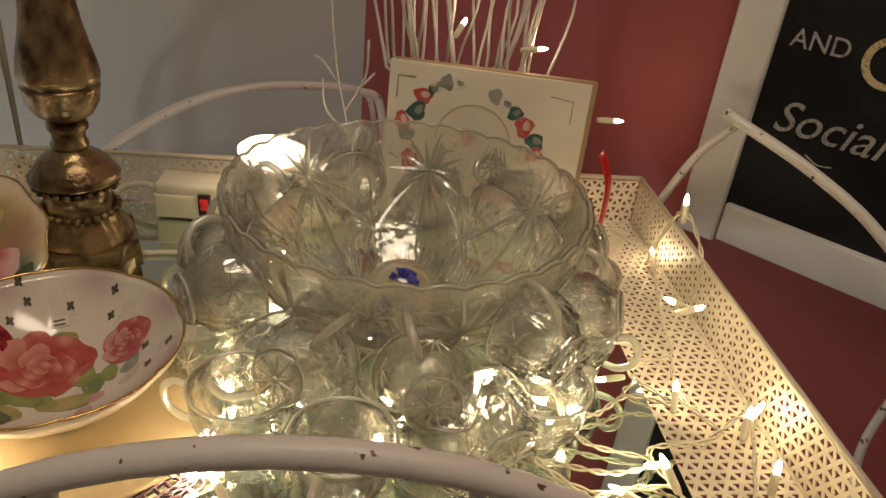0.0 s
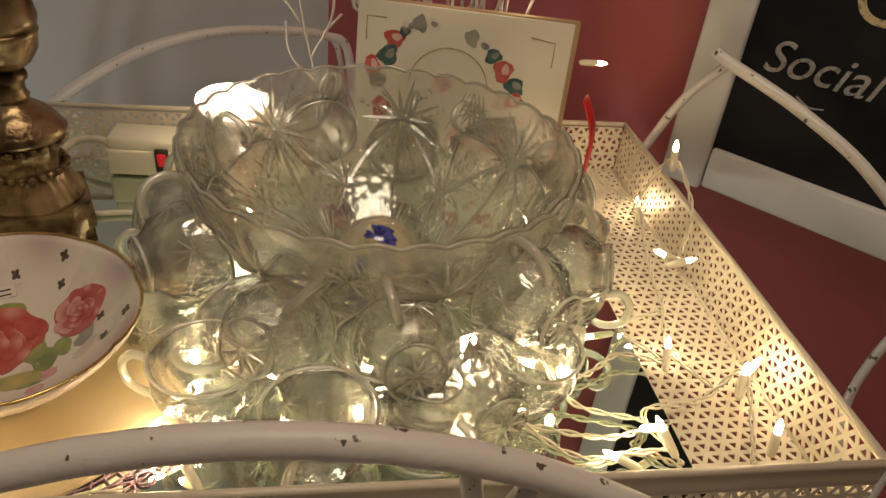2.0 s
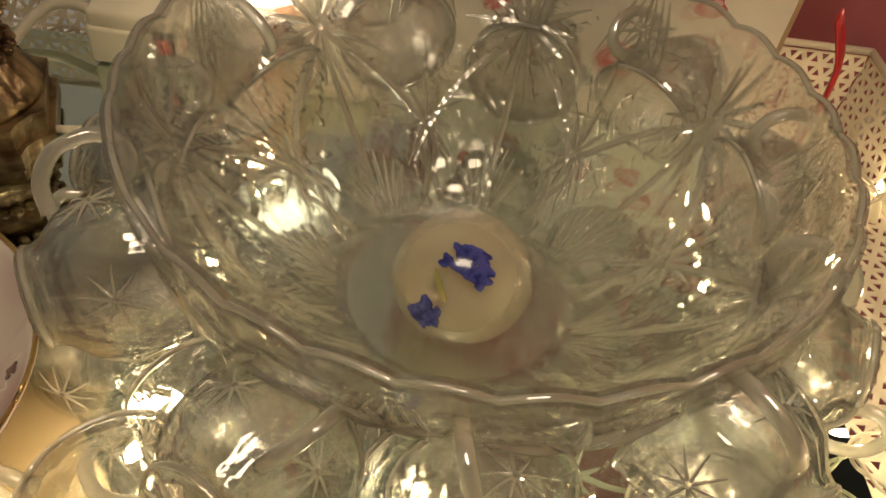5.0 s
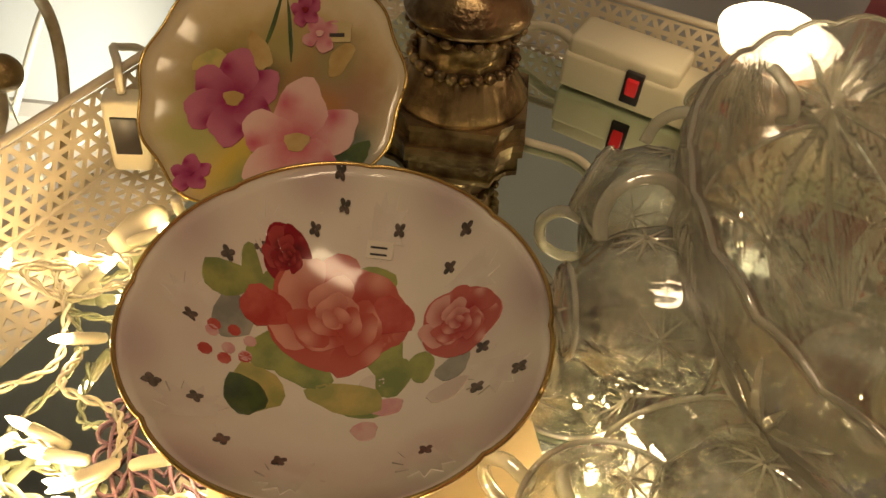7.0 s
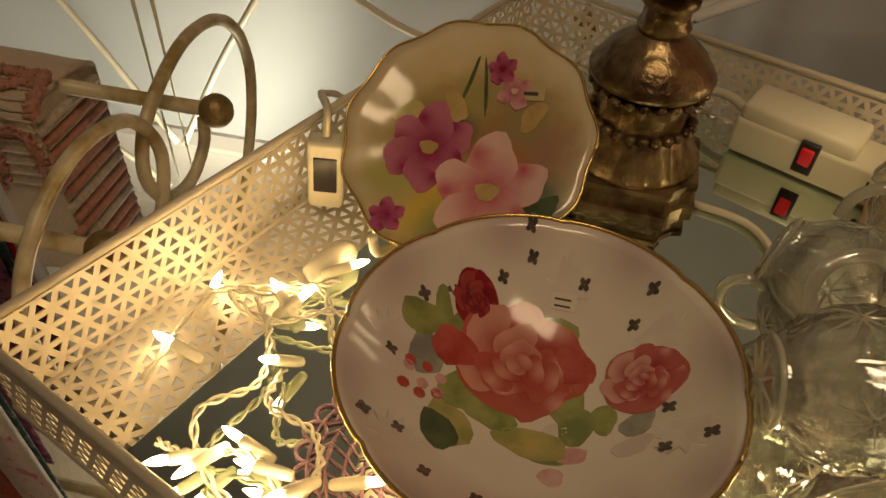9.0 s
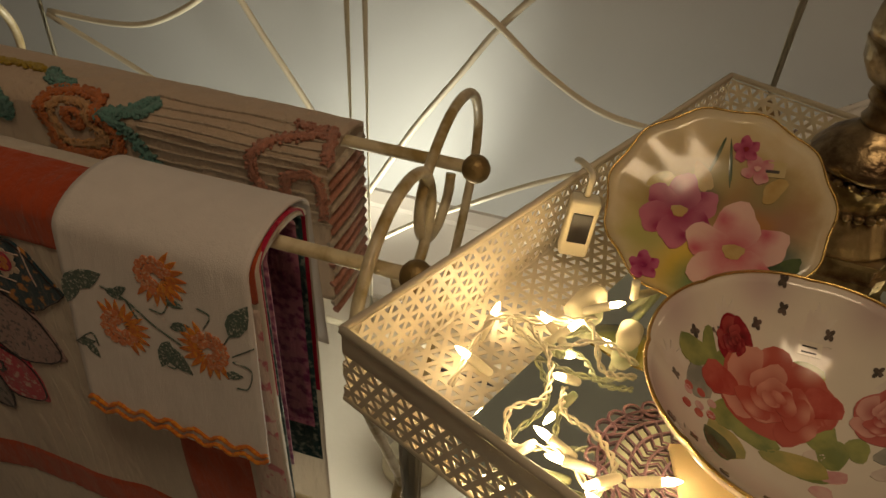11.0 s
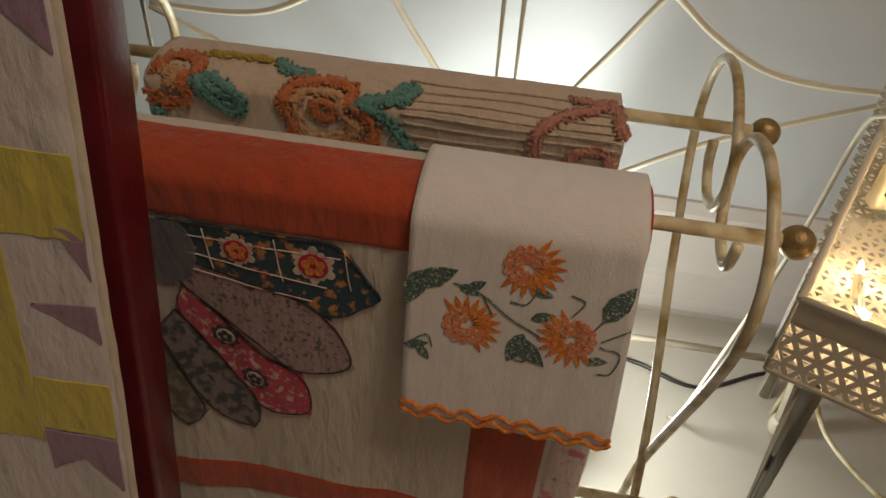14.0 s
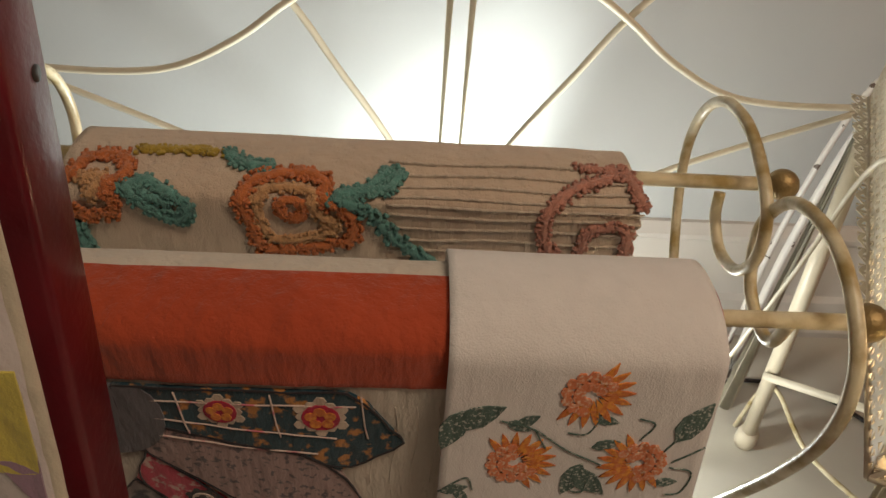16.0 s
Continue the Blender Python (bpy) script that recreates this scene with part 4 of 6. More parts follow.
for k in (-1, 0, 1, 2):
    dz = -0.31 * k
    for s0 in (0.0, 0.17):
        for z0, z1 in ((0.655, 0.709), (0.503, 0.547)):
            if 0.03 < z0 + dz and z1 + dz < 0.95:
                piece([(s0 + 0.002, z0 + dz), (s0 + 0.056, z0 + dz), (s0 + 0.056, z1 + dz), (s0 + 0.002, z1 + dz)], YELLOW, "faded yellow cotton patch")
        for tri in (((0.002, 0.662), (0.002, 0.628), (0.021, 0.662)), ((0.002, 0.61), (0.002, 0.582), (0.046, 0.605)), ((0.002, 0.5), (0.056, 0.5), (0.056, 0.462), (0.03, 0.478), (0.002, 0.455))):
            o = [(s0 + a, b + dz) for a, b in tri]
            if all(0.03 < b < 0.95 for a, b in o):
                piece(o, PURPLE, "dusty purple cotton triangle")
    for s1 in (0.058, 0.114, 0.228, 0.284):
        z0, z1 = (0.49, 0.7) if s1 in (0.058, 0.228) else (0.56, 0.62)
        if 0.03 < z0 + dz and z1 + dz < 0.95:
            piece([(s1, z0 + dz), (s1 + 0.053, z0 + dz), (s1 + 0.053, z1 + dz), (s1, z1 + dz)], YELLOW if s1 in (0.058, 0.228) else PURPLE, "faded yellow cotton strip" if s1 in (0.058, 0.228) else "dusty purple cotton patch")

# scrolled iron bracket low behind the cart's leg
bracket = thing("scroll_bracket", "thin aged iron scrollwork bracket standing beneath the cart", "scrollwork", (-0.33, 0.6, 0))
part("stem", tube(smooth_path([(-0.385, 0.86, 0.0), (-0.378, 0.85, 0.1), (-0.365, 0.82, 0.14), (-0.326, 0.732, 0.14), (-0.264, 0.68, 0.14), (-0.206, 0.653, 0.14), (-0.16, 0.64, 0.1), (-0.13, 0.63, 0.0)]), 0.0036, 8), RACK, bracket, "curved gilt iron stem")
for c, r, t0 in (((-0.222, 0.728, 0.14), 0.024, 3.6), ((-0.192, 0.69, 0.145), 0.021, 4.2)):
    foot = Vector((-0.24, 0.668, 0.14))
    curl = [Vector(c) + (U * math.cos(q) + V * math.sin(q)) * (r * (1 - 0.1 * (q - t0))) for q in [t0 + 0.25 * k for k in range(28)]]
    part("curl", tube(smooth_path([foot] + curl, 2), 0.003, 8), RACK, bracket, "tight iron curl")

# flood lamp on the floor
flood = thing("flood_lamp", "small white lit flood lamp on the floor aimed up the wall", "flood lamp", (FLOOD.x, FLOOD.y, 0))
fd = Vector((0.12, -0.1, 1)).normalized().to_track_quat("Z", "Y").to_matrix().to_4x4()
fm = Matrix.Translation(FLOOD) @ fd
part("shade", lathe([(0.012, -0.05), (0.02, -0.048), (0.03, -0.03), (0.036, -0.002), (0.034, -0.002), (0.02, -0.03), (0.01, -0.045)], 28, fm), PLASTIC, flood, "white reflector shade")
part("lens", lathe([(0.001, -0.004), (0.033, -0.005), (0.033, -0.001), (0.02, 0.002), (0.001, 0.003)], 28, fm), FLOODLIT, flood, "glaring lit lens")
part("stem", rod(FLOOD + fd @ Vector((0, 0, -0.049)), (FLOOD.x - 0.005, FLOOD.y + 0.005, 0.01), 0.006), PLASTIC, flood)
part("base", lathe([(0.045, 0), (0.045, 0.008), (0.04, 0.012), (0.01, 0.015)], 28, pose(FLOOD.x - 0.005, FLOOD.y + 0.005, 0)), PLASTIC, flood)
part("switch_knob", ball(FLOOD + Vector((0.02, -0.045, -0.065)), 0.009), DARK, flood, "dark switch knob")

# ---- things on the red wall side ----
def S(s, off, z):
    return CORNER + RD * s + RN * off + Vector((0, 0, z))


board = thing("chalkboard", "black chalkboard in a wide white frame on the red wall", "chalkboard", S(0.9, 0.01, 0.65))
BM = Matrix((RD, Vector((0, 0, 1)), RN)).transposed().to_4x4()
part("slate", boxm(0.62, 0.56, 0.008, Matrix.Translation(S(0.668 + 0.3, 0.014, 0.654 + 0.27)) @ BM), SLATE, board, "black slate with chalk smears", False)
for nm, cs, cz, w, h in (("frame_side", 0.643, 0.924, 0.05, 0.65), ("frame_bottom", 0.97, 0.629, 0.6, 0.05), ("frame_top", 0.97, 1.22, 0.6, 0.05), ("frame_side", 1.294, 0.924, 0.05, 0.65)):
    part(nm, boxm(w, h, 0.02, Matrix.Translation(S(cs, 0.015, cz)) @ BM, 0.004), FRAMEW, board, "white painted wooden frame")


def write(text, s, z, size, material, shear=0.0):
    c = bpy.data.curves.new("chalk_text", "FONT")
    c.body, c.size, c.shear, c.extrude = text, size, shear, 0.0004
    o = bpy.data.objects.new("chalk_text", c)
    me = bpy.data.meshes.new_from_object(o)
    me.transform(Matrix.Translation(S(s, 0.0195, z)) @ BM)
    me.materials.append(material)
    q = new("chalk_text", me)
    q.parent = board
    q.matrix_parent_inverse = Matrix.Translation(-board.location)
    q["label"] = "chalk lettering reading " + text


write("AND", 0.682, 0.845, 0.028, CHALK)
write("C", 0.752, 0.825, 0.075, CHALKY)
write("Social", 0.69, 0.755, 0.05, CHALK, 0.3)
part("chalk_smear", tube(smooth_path([S(0.735, 0.019, 0.738), S(0.75, 0.019, 0.731), S(0.765, 0.019, 0.733)]), 0.0025, 6, flat=0.2), CHALK, board)

stand = thing("iron_stand", "white wrought-iron stand with curved rails by the chalkboard", "iron stand", S(0.75, 0.06, 0))
part("rail", tube(smooth_path([S(0.585, 0.06, 0), S(0.586, 0.06, 0.4), S(0.596, 0.06, 0.6), S(0.61, 0.06, 0.652), S(0.637, 0.06, 0.716), S(0.672, 0.06, 0.765)]), 0.005, 8), IRON, stand, "white iron rail")
part("rail", tube(smooth_path([S(0.655, 0.067, 0.772), S(0.67, 0.067, 0.766), S(0.756, 0.067, 0.74), S(0.84, 0.067, 0.7), S(0.93, 0.067, 0.62), S(0.97, 0.067, 0.5), S(0.975, 0.067, 0.0)]), 0.0065, 8), IRON, stand, "white iron rail")
part("rail", tube(smooth_path([S(0.93, 0.075, 0.62), S(0.911, 0.075, 0.52), S(0.912, 0.075, 0.44), S(0.94, 0.075, 0.36), S(0.972, 0.07, 0.34)]), 0.005, 8), IRON, stand, "white iron scroll")
hoop = thing("iron_arch", "white wrought-iron arch standing behind the cart", "iron arch", R(0.28, 1.045, 0))
for k, (dv, dz) in enumerate(((0, 0), (0.035, -0.01))):
    part("arch_rail", tube(smooth_path([R(u, 1.045 + dv, max(0, z + dz)) for u, z in ((0.0, 0.0), (0.002, 0.3), (0.03, 0.52), (0.082, 0.58), (0.165, 0.626), (0.228, 0.646), (0.302, 0.655), (0.38, 0.65), (0.45, 0.637), (0.49, 0.6), (0.5, 0.4), (0.5, 0.0))]), 0.0065 - 0.002 * k, 8), IRON, hoop, "white iron rail")

# ---- table lamp ----
LC = Vector((-0.268, 0.694, 0))
lampt = thing("table_lamp", "antique gold carved table lamp base on the mirror", "table lamp", (LC.x, LC.y, ZM))
rot = pose(LC.x, LC.y, ZM, 0, 0, 20) @ Matrix.Diagonal((1, 1, 0.85, 1))
for z0, z1, h in ((0.0, 0.007, 0.05), (0.007, 0.022, 0.046), (0.022, 0.027, 0.048)):
    bm = bmesh.new()
    o = [(h, h * 0.62), (h * 0.84, h * 0.68), (h * 0.68, h * 0.84), (h * 0.62, h)]
    ring = [(x * cx - y * sx, x * sx + y * cx) for cx, sx in ((1, 0), (0, 1), (-1, 0), (0, -1)) for x, y in o]
    lo, hi = ([bm.verts.new(rot @ Vector((x, y, z))) for x, y in ring] for z in (z0, z1))
    bm.faces.new(lo[::-1]), bm.faces.new(hi)
    for k in range(16):
        bm.faces.new((lo[k], lo[(k + 1) % 16], hi[(k + 1) % 16], hi[k]))
    bmesh.ops.recalc_face_normals(bm, faces=bm.faces)
    part("plinth", bm, BRONZE, lampt, "stepped plinth with notched corners", False)
part("fluted_foot", lathe([(0.047, 0.027), (0.046, 0.031), (0.041, 0.04), (0.036, 0.05), (0.034, 0.057), (0.032, 0.06)], 96, rot, lambda a, i: 1 + 0.035 * abs(math.sin(a * 13)) * (1 if 0 < i < 5 else 0)), BRONZE, lampt, "fluted flaring foot")
part("collar", lathe([(0.034, 0.06), (0.031, 0.067), (0.03, 0.075), (0.031, 0.085), (0.034, 0.09)], 72, rot, lambda a, i: 1 + 0.05 * math.sin(a * 9) * math.sin(i * 1.5)), BRONZE, lampt, "dark carved collar")
for z, r, n in ((0.063, 0.035, 26), (0.094, 0.037, 24)):
    for k in range(n):
        a = 2 * math.pi * k / n
        bead = bmesh.new()
        bmesh.ops.create_uvsphere(bead, u_segments=8, v_segments=6, radius=0.0044, matrix=rot @ Matrix.Translation((r * math.cos(a), r * math.sin(a), z)))
        part("bead", bead, BRONZE, lampt)
part("dome", lathe([(0.036, 0.097), (0.041, 0.1), (0.042, 0.105), (0.039, 0.11), (0.037, 0.113), (0.033, 0.12), (0.025, 0.128), (0.018, 0.133), (0.016, 0.137)], 48, rot), BRONZE, lampt, "domed disc")
part("neck", lathe([(0.016, 0.137), (0.0175, 0.142), (0.015, 0.147), (0.015, 0.156), (0.0185, 0.16), (0.0185, 0.165), (0.016, 0.17)], 36, rot), BRONZE, lampt, "ringed neck")
part("urn", lathe([(0.016, 0.17), (0.024, 0.178), (0.031, 0.192), (0.0335, 0.206), (0.0345, 0.209), (0.0335, 0.212)], 72, rot, lambda a, i: 1 + 0.04 * abs(math.sin(a * 5)) * (i in (1, 2))), BRONZE, lampt, "leaf-carved urn")
part("shaft", lathe([(0.0335, 0.212), (0.033, 0.222), (0.031, 0.235), (0.028, 0.255), (0.0235, 0.28), (0.02, 0.31), (0.018, 0.34), (0.0165, 0.37), (0.02, 0.38), (0.02, 0.392), (0.012, 0.4), (0.012, 0.44)], 72, rot, lambda a, i: 1 + 0.09 * abs(math.sin(a * 4 + i * 0.9)) * (0 < i < 8)), BRONZE, lampt, "acanthus-carved tapering shaft")

# ---- rose bowl ----
BC, BR, BZ, BD = Vector((-0.215, 0.457, 0)), 0.094, 0.668, 0.052


def lobes(a):
    return 1 + 0.022 * abs(math.cos(a * 4)) ** 0.5 - 0.016


def bowl_z(r):
    return BZ - BD * (1 - min(1.0, (r / BR)) ** 2.4)


def bsurf(a, b, off=0.0):
    r = math.hypot(a, b)
    g = BD * 2.4 * (r / BR) ** 1.4 / BR if r > 1e-6 else 0
    n = Vector((-g * a / max(r, 1e-6), -g * b / max(r, 1e-6), 1)).normalized()
    p = Vector((a, b, bowl_z(r))) + n * off
    return BC + U * p.x + V * p.y + Vector((0, 0, p.z))


rb = thing("rose_bowl", "scalloped porcelain bowl painted with pink roses and gilt rim", "bowl", (BC.x, BC.y, 0.606))
prof = [(0.0, bowl_z(0))] + [(BR * k / 20, bowl_z(BR * k / 20)) for k in range(1, 21)] + [(BR + 0.001, BZ - 0.001)] + [(BR * k / 20 + 0.0015, bowl_z(BR * k / 20) - 0.0035) for k in range(19, 8, -1)] + [(0.036, 0.607), (0.033, 0.6065), (0.031, 0.611), (0.0, 0.6115)]
BOWLPAINT = painted("rose_bowl_glaze", (0.86, 0.79, 0.68), tuple(
    (tuple(bsurf(0.09 * math.cos(k * math.pi / 4 + 0.3), 0.09 * math.sin(k * math.pi / 4 + 0.3))), 0.018, 0.9, (0.6, 0.48, 0.46)) for k in range(8)) + tuple(
    (tuple(bsurf(0.066 * math.cos(a), 0.066 * math.sin(a))), 0.013, 0.9, (0.76, 0.66, 0.6)) for a in (0.2, 1.4, 2.3, 3.2, 4.4, 5.5)), scale=40.0)
part("body", lathe([(max(r, 0.0004), z) for r, z in prof], 128, Matrix.Translation(BC), lambda a, i: lobes(a) if 12 < i < 30 else 1), BOWLPAINT, rb, "ivory glazed porcelain")
part("gilt_rim", tube([BC + Vector((BR * lobes(a) * math.cos(a), BR * lobes(a) * math.sin(a), BZ)) for a in [2 * math.pi * k / 128 for k in range(129)]], 0.0011, 6), GILT, rb, "worn gilt edge")


def blob(cx, cy, rx, ry, ang, n=14, jag=0.0, seed=0):
    c, s = math.cos(ang), math.sin(ang)
    out = []
    for k in range(n):
        a = 2 * math.pi * k / n
        q = 1 + jag * math.sin(a * 3 + seed) + jag * 0.6 * math.sin(a * 5 + seed * 2.1)
        x, y = rx * q * math.cos(a), ry * q * math.sin(a)
        out.append((cx + c * x - s * y, cy + s * x + c * y))
    return out


def from_view(x, y):
    """Bowl's plan place of a motif, from its share of the width and depth of the whole bowl."""
    a, b = (x - 0.5) * 2 * BR, 0.0
    for _ in range(5):
        r = math.hypot(a, b)
        b = ((0.5 - y) * 2 * BR + 0.036 * (1 - min(1, r / BR) ** 2.4))
    return a, b


def motif(name, surf, outline, off, m, parent, label=""):
    return part(name, patch(surf, outline, off), PAINT[m], parent, label)


# pale daisies under the rim
for k in range(8):
    a = k * math.pi / 4 + 0.3
    motif("daisy", bsurf, [(0.072 * math.cos(a + 0.35) + (0.0115 + 0.0025 * math.cos(j * math.pi)) * math.cos(j * math.pi / 12), 0.072 * math.sin(a + 0.35) + (0.0115 + 0.0025 * math.cos(j * math.pi)) * math.sin(j * math.pi / 12)) for j in range(24)], 0.0004, "white", rb, "pale daisy motif")


def rose(surf, cx, cy, r, parent, tones, off=0.0006, squash=0.85):
    """Cabbage rose: ragged outer petals, then tighter ones, each shading from a deep fold to a pale lip."""
    deep, mid, pale = tones
    at = lambda a, q: tuple(surf(cx + q * r * math.cos(a), cy + q * r * squash * math.sin(a), off))
    part("rose", patch(surf, blob(cx, cy, r, r * squash, 0, 28, 0.06, 1.0), off), painted("rose_glaze", mid, ((at(0.5, 0.4), 0.5 * r, 0.9, pale), (at(3.6, 0.5), 0.4 * r, 0.9, deep)), scale=90.0), parent, "painted rose")
    k = 0
    for n, q, pr in ((6, 0.7, 0.44), (5, 0.42, 0.36), (4, 0.22, 0.26), (3, 0.09, 0.16)):
        for j in range(n):
            a = 2 * math.pi * j / n + k * 0.7
            k += 1
            m = painted("rose_petal_glaze", mid if k % 3 else pale, ((at(a, max(0.0, q - pr * 0.6)), 0.3 * r, 0.9, deep), (at(a + 0.25, q + pr * 0.5), 0.16 * r, 0.9, pale)), scale=120.0)
            part("rose_petal", patch(surf, blob(cx + q * r * math.cos(a), cy + q * r * squash * math.sin(a), pr * r, pr * r * 0.66, a + math.pi / 2 + 0.35, 16, 0.08, k), off + 0.00006 * k), m, parent)


RO = ((0.4, 0.05, 0.04), (0.56, 0.125, 0.095), (0.72, 0.33, 0.26))
for x, y, rx, ry, an, m in ((0.17, 0.44, 0.012, 0.008, 0.4, "leaf"), (0.22, 0.4, 0.011, 0.005, 1.9, "leaf"), (0.3, 0.42, 0.013, 0.006, 0.5, "leaf"), (0.55, 0.4, 0.012, 0.008, -0.3, "leaf"), (0.2, 0.56, 0.009, 0.012, 0, "slate"), (0.32, 0.66, 0.014, 0.011, 0.2, "leaf"), (0.3, 0.77, 0.012, 0.014, 0.5, "leaf_gold"), (0.28, 0.79, 0.009, 0.012, 0.6, "leaf_dark"), (0.4, 0.71, 0.015, 0.009, -0.2, "leaf"), (0.52, 0.78, 0.019, 0.009, -0.1, "leaf_gold"), (0.55, 0.8, 0.014, 0.006, -0.1, "leaf"), (0.6, 0.64, 0.01, 0.013, 0.2, "leaf"), (0.63, 0.7, 0.009, 0.012, -0.3, "leaf"), (0.7, 0.66, 0.006, 0.009, 0, "leaf"), (0.78, 0.65, 0.009, 0.006, 0.7, "slate"), (0.77, 0.72, 0.01, 0.005, 0.5, "mauve"), (0.58, 0.73, 0.006, 0.006, 0, "mauve"), (0.62, 0.79, 0.009, 0.005, 0.2, "blush"), (0.58, 0.86, 0.006, 0.006, 0, "blush")):
    motif("painted_leaf", bsurf, blob(*from_view(x, y), rx, ry, an, 14, 0.08, x * 9), 0.0005 + 0.0001 * (int(x * 50) % 3), m, rb)
rose(bsurf, *from_view(0.455, 0.535), 0.036, rb, RO, 0.0008, 0.8)
for x, y, an in ((0.27, 0.52, 0.1), (0.6, 0.51, -0.2)):
    motif("rose_petal", bsurf, blob(*from_view(x, y), 0.013, 0.01, an, 14, 0.1, 2), 0.0012, "rose", rb)
rose(bsurf, *from_view(0.785, 0.51), 0.0185, rb, ((0.38, 0.04, 0.05), (0.58, 0.15, 0.13), (0.74, 0.38, 0.33)), 0.0008, 0.95)
rose(bsurf, *from_view(0.3, 0.34), 0.012, rb, ((0.1, 0.008, 0.01), (0.3, 0.02, 0.03), (0.42, 0.06, 0.06)), 0.0008, 1.1)
for k in range(9):
    x, y = 0.21 + 0.05 * math.sin(k * 2.1), 0.64 + 0.05 * math.cos(k * 1.7)
    motif("small_bloom", bsurf, blob(*from_view(x, y), 0.003, 0.003, 0, 8), 0.0007, "blush" if k % 2 else "rose_light", rb)
for x, y in ((0.42, 0.06), (0.44, 0.18), (0.365, 0.25), (0.6, 0.23), (0.75, 0.33), (0.785, 0.21), (0.23, 0.32), (0.16, 0.36), (0.115, 0.57), (0.8, 0.44), (0.85, 0.58), (0.93, 0.63), (0.11, 0.76), (0.19, 0.8), (0.41, 0.945), (0.73, 0.88), (0.84, 0.7), (0.28, 0.9)):
    cx, cy = from_view(x, y)
    b = bmesh.new()
    for j in range(4):
        a = j * math.pi / 2 + 0.7
        patch(bsurf, blob(cx + 0.0018 * math.cos(a), cy + 0.0018 * math.sin(a), 0.0017, 0.0013, a, 8), 0.0007, bm=b)
    part("clover", b, PAINT["clover"], rb, "small dark gilt clover")
cx, cy = from_view(0.55, 0.29)
part("price_label", patch(bsurf, [(cx - 0.007, cy - 0.0035), (cx + 0.007, cy - 0.0045), (cx + 0.007, cy + 0.003), (cx - 0.007, cy + 0.004)], 0.0006), PORCELAIN, rb, "tiny white price label")
for j in range(2):
    part("label_writing", patch(bsurf, [(cx - 0.005, cy - 0.0022 + 0.003 * j), (cx + 0.004, cy - 0.0028 + 0.003 * j), (cx + 0.004, cy - 0.002 + 0.003 * j), (cx - 0.005, cy - 0.0014 + 0.003 * j)], 0.001), INK, rb)

# cards and lace beneath the bowl
cm = pose(-0.172, 0.42, ZM + 0.004, 0, 0, 38)
tagged(link("buff_card", boxm(0.155, 0.115, 0.005, cm, 0.001), CARD), "buff folded card lying under the rose bowl", "card")
doily = thing("lace_doily", "lilac crocheted lace doily on the mirror", "doily", (-0.2, 0.4, ZM))
b = bmesh.new()
for k in range(9):
    rr = 0.018 + 0.009 * k
    tube([Vector((-0.2 + rr * 1.15 * math.cos(a), 0.405 + rr * math.sin(a) * 0.72, ZM + 0.0014 + 0.0005 * math.sin(a * 9 + k))) for a in [2 * math.pi * j / 72 for j in range(73)]], 0.001, 4, b)
for k in range(48):
    a0 = 2 * math.pi * k / 48
    tube([Vector((-0.2 + r * 1.15 * math.cos(a0 + 0.1 * math.sin(r * 300)), 0.405 + r * 0.72 * math.sin(a0 + 0.1 * math.sin(r * 300)), ZM + 0.0014)) for r in [0.02 + 0.0077 * j for j in range(10)]], 0.0009, 4, b)
part("lace", b, LACE, doily, "open lilac lace")
for k in range(36):
    a = 2 * math.pi * k / 36
    c = Vector((-0.2 + 0.1046 * math.cos(a), 0.405 + 0.0655 * math.sin(a), ZM + 0.0014))
    part("scallop", tube([c + Vector((0.006 * math.cos(q), 0.006 * math.sin(q), 0)) for q in [2 * math.pi * j / 10 for j in range(11)]], 0.001, 4), LACE, doily)
# ---- painted plate on its stand ----
PN = Vector((0.12, -0.55, 0.82)).normalized()
PX = (U - PN * U.dot(PN)).normalized()
PY = PN.cross(PX).normalized()
PCN = Vector((-0.33, 0.569, 0.668))
PR = 0.076


def psurf(a, b, off=0.0):
    r = math.hypot(a, b)
    return PCN + PX * a + PY * b + PN * (0.012 * min(1, r / PR) ** 2.5 + off)


pv = lambda x, y: ((x - 0.5) * 2 * PR, (0.42 - y) * 1.75 * PR)
pp_ = lambda x, y: tuple(psurf(*pv(x, y)))
PLATEPAINT = painted("plate_painting", (0.76, 0.68, 0.52), (
    (pp_(0.5, 0.44), 0.0754, 0.38, (0.6, 0.47, 0.24)), (pp_(0.62, 0.4), 0.0442, 0.52, (0.34, 0.2, 0.09)), (pp_(0.3, 0.36), 0.0286, 0.60, (0.3, 0.22, 0.07)),
    (pp_(0.78, 0.44), 0.0234, 0.68, (0.36, 0.2, 0.13)), (pp_(0.72, 0.26), 0.0169, 0.60, (0.3, 0.25, 0.12)), (pp_(0.5, 0.2), 0.0156, 0.60, (0.36, 0.3, 0.12)),
    (pp_(0.4, 0.76), 0.0273, 0.60, (0.62, 0.44, 0.08)), (pp_(0.22, 0.64), 0.0208, 0.68, (0.42, 0.4, 0.15)), (pp_(0.5, 0.86), 0.0208, 0.60, (0.16, 0.25, 0.12)),
    (pp_(0.8, 0.66), 0.0195, 0.45, (0.12, 0.15, 0.11)), (pp_(0.84, 0.76), 0.0169, 0.60, (0.3, 0.32, 0.28)), (pp_(0.68, 0.52), 0.0156, 0.52, (0.44, 0.2, 0.06)), (pp_(0.42, 0.36), 0.0156, 0.60, (0.1, 0.09, 0.05))), scale=45.0)
pl8 = thing("floral_plate", "porcelain plate painted with magenta and pink blossoms on a stand", "plate", PCN - PY * PR)
pm = Matrix.Translation(PCN) @ Matrix((PX, PY, PN)).transposed().to_4x4()
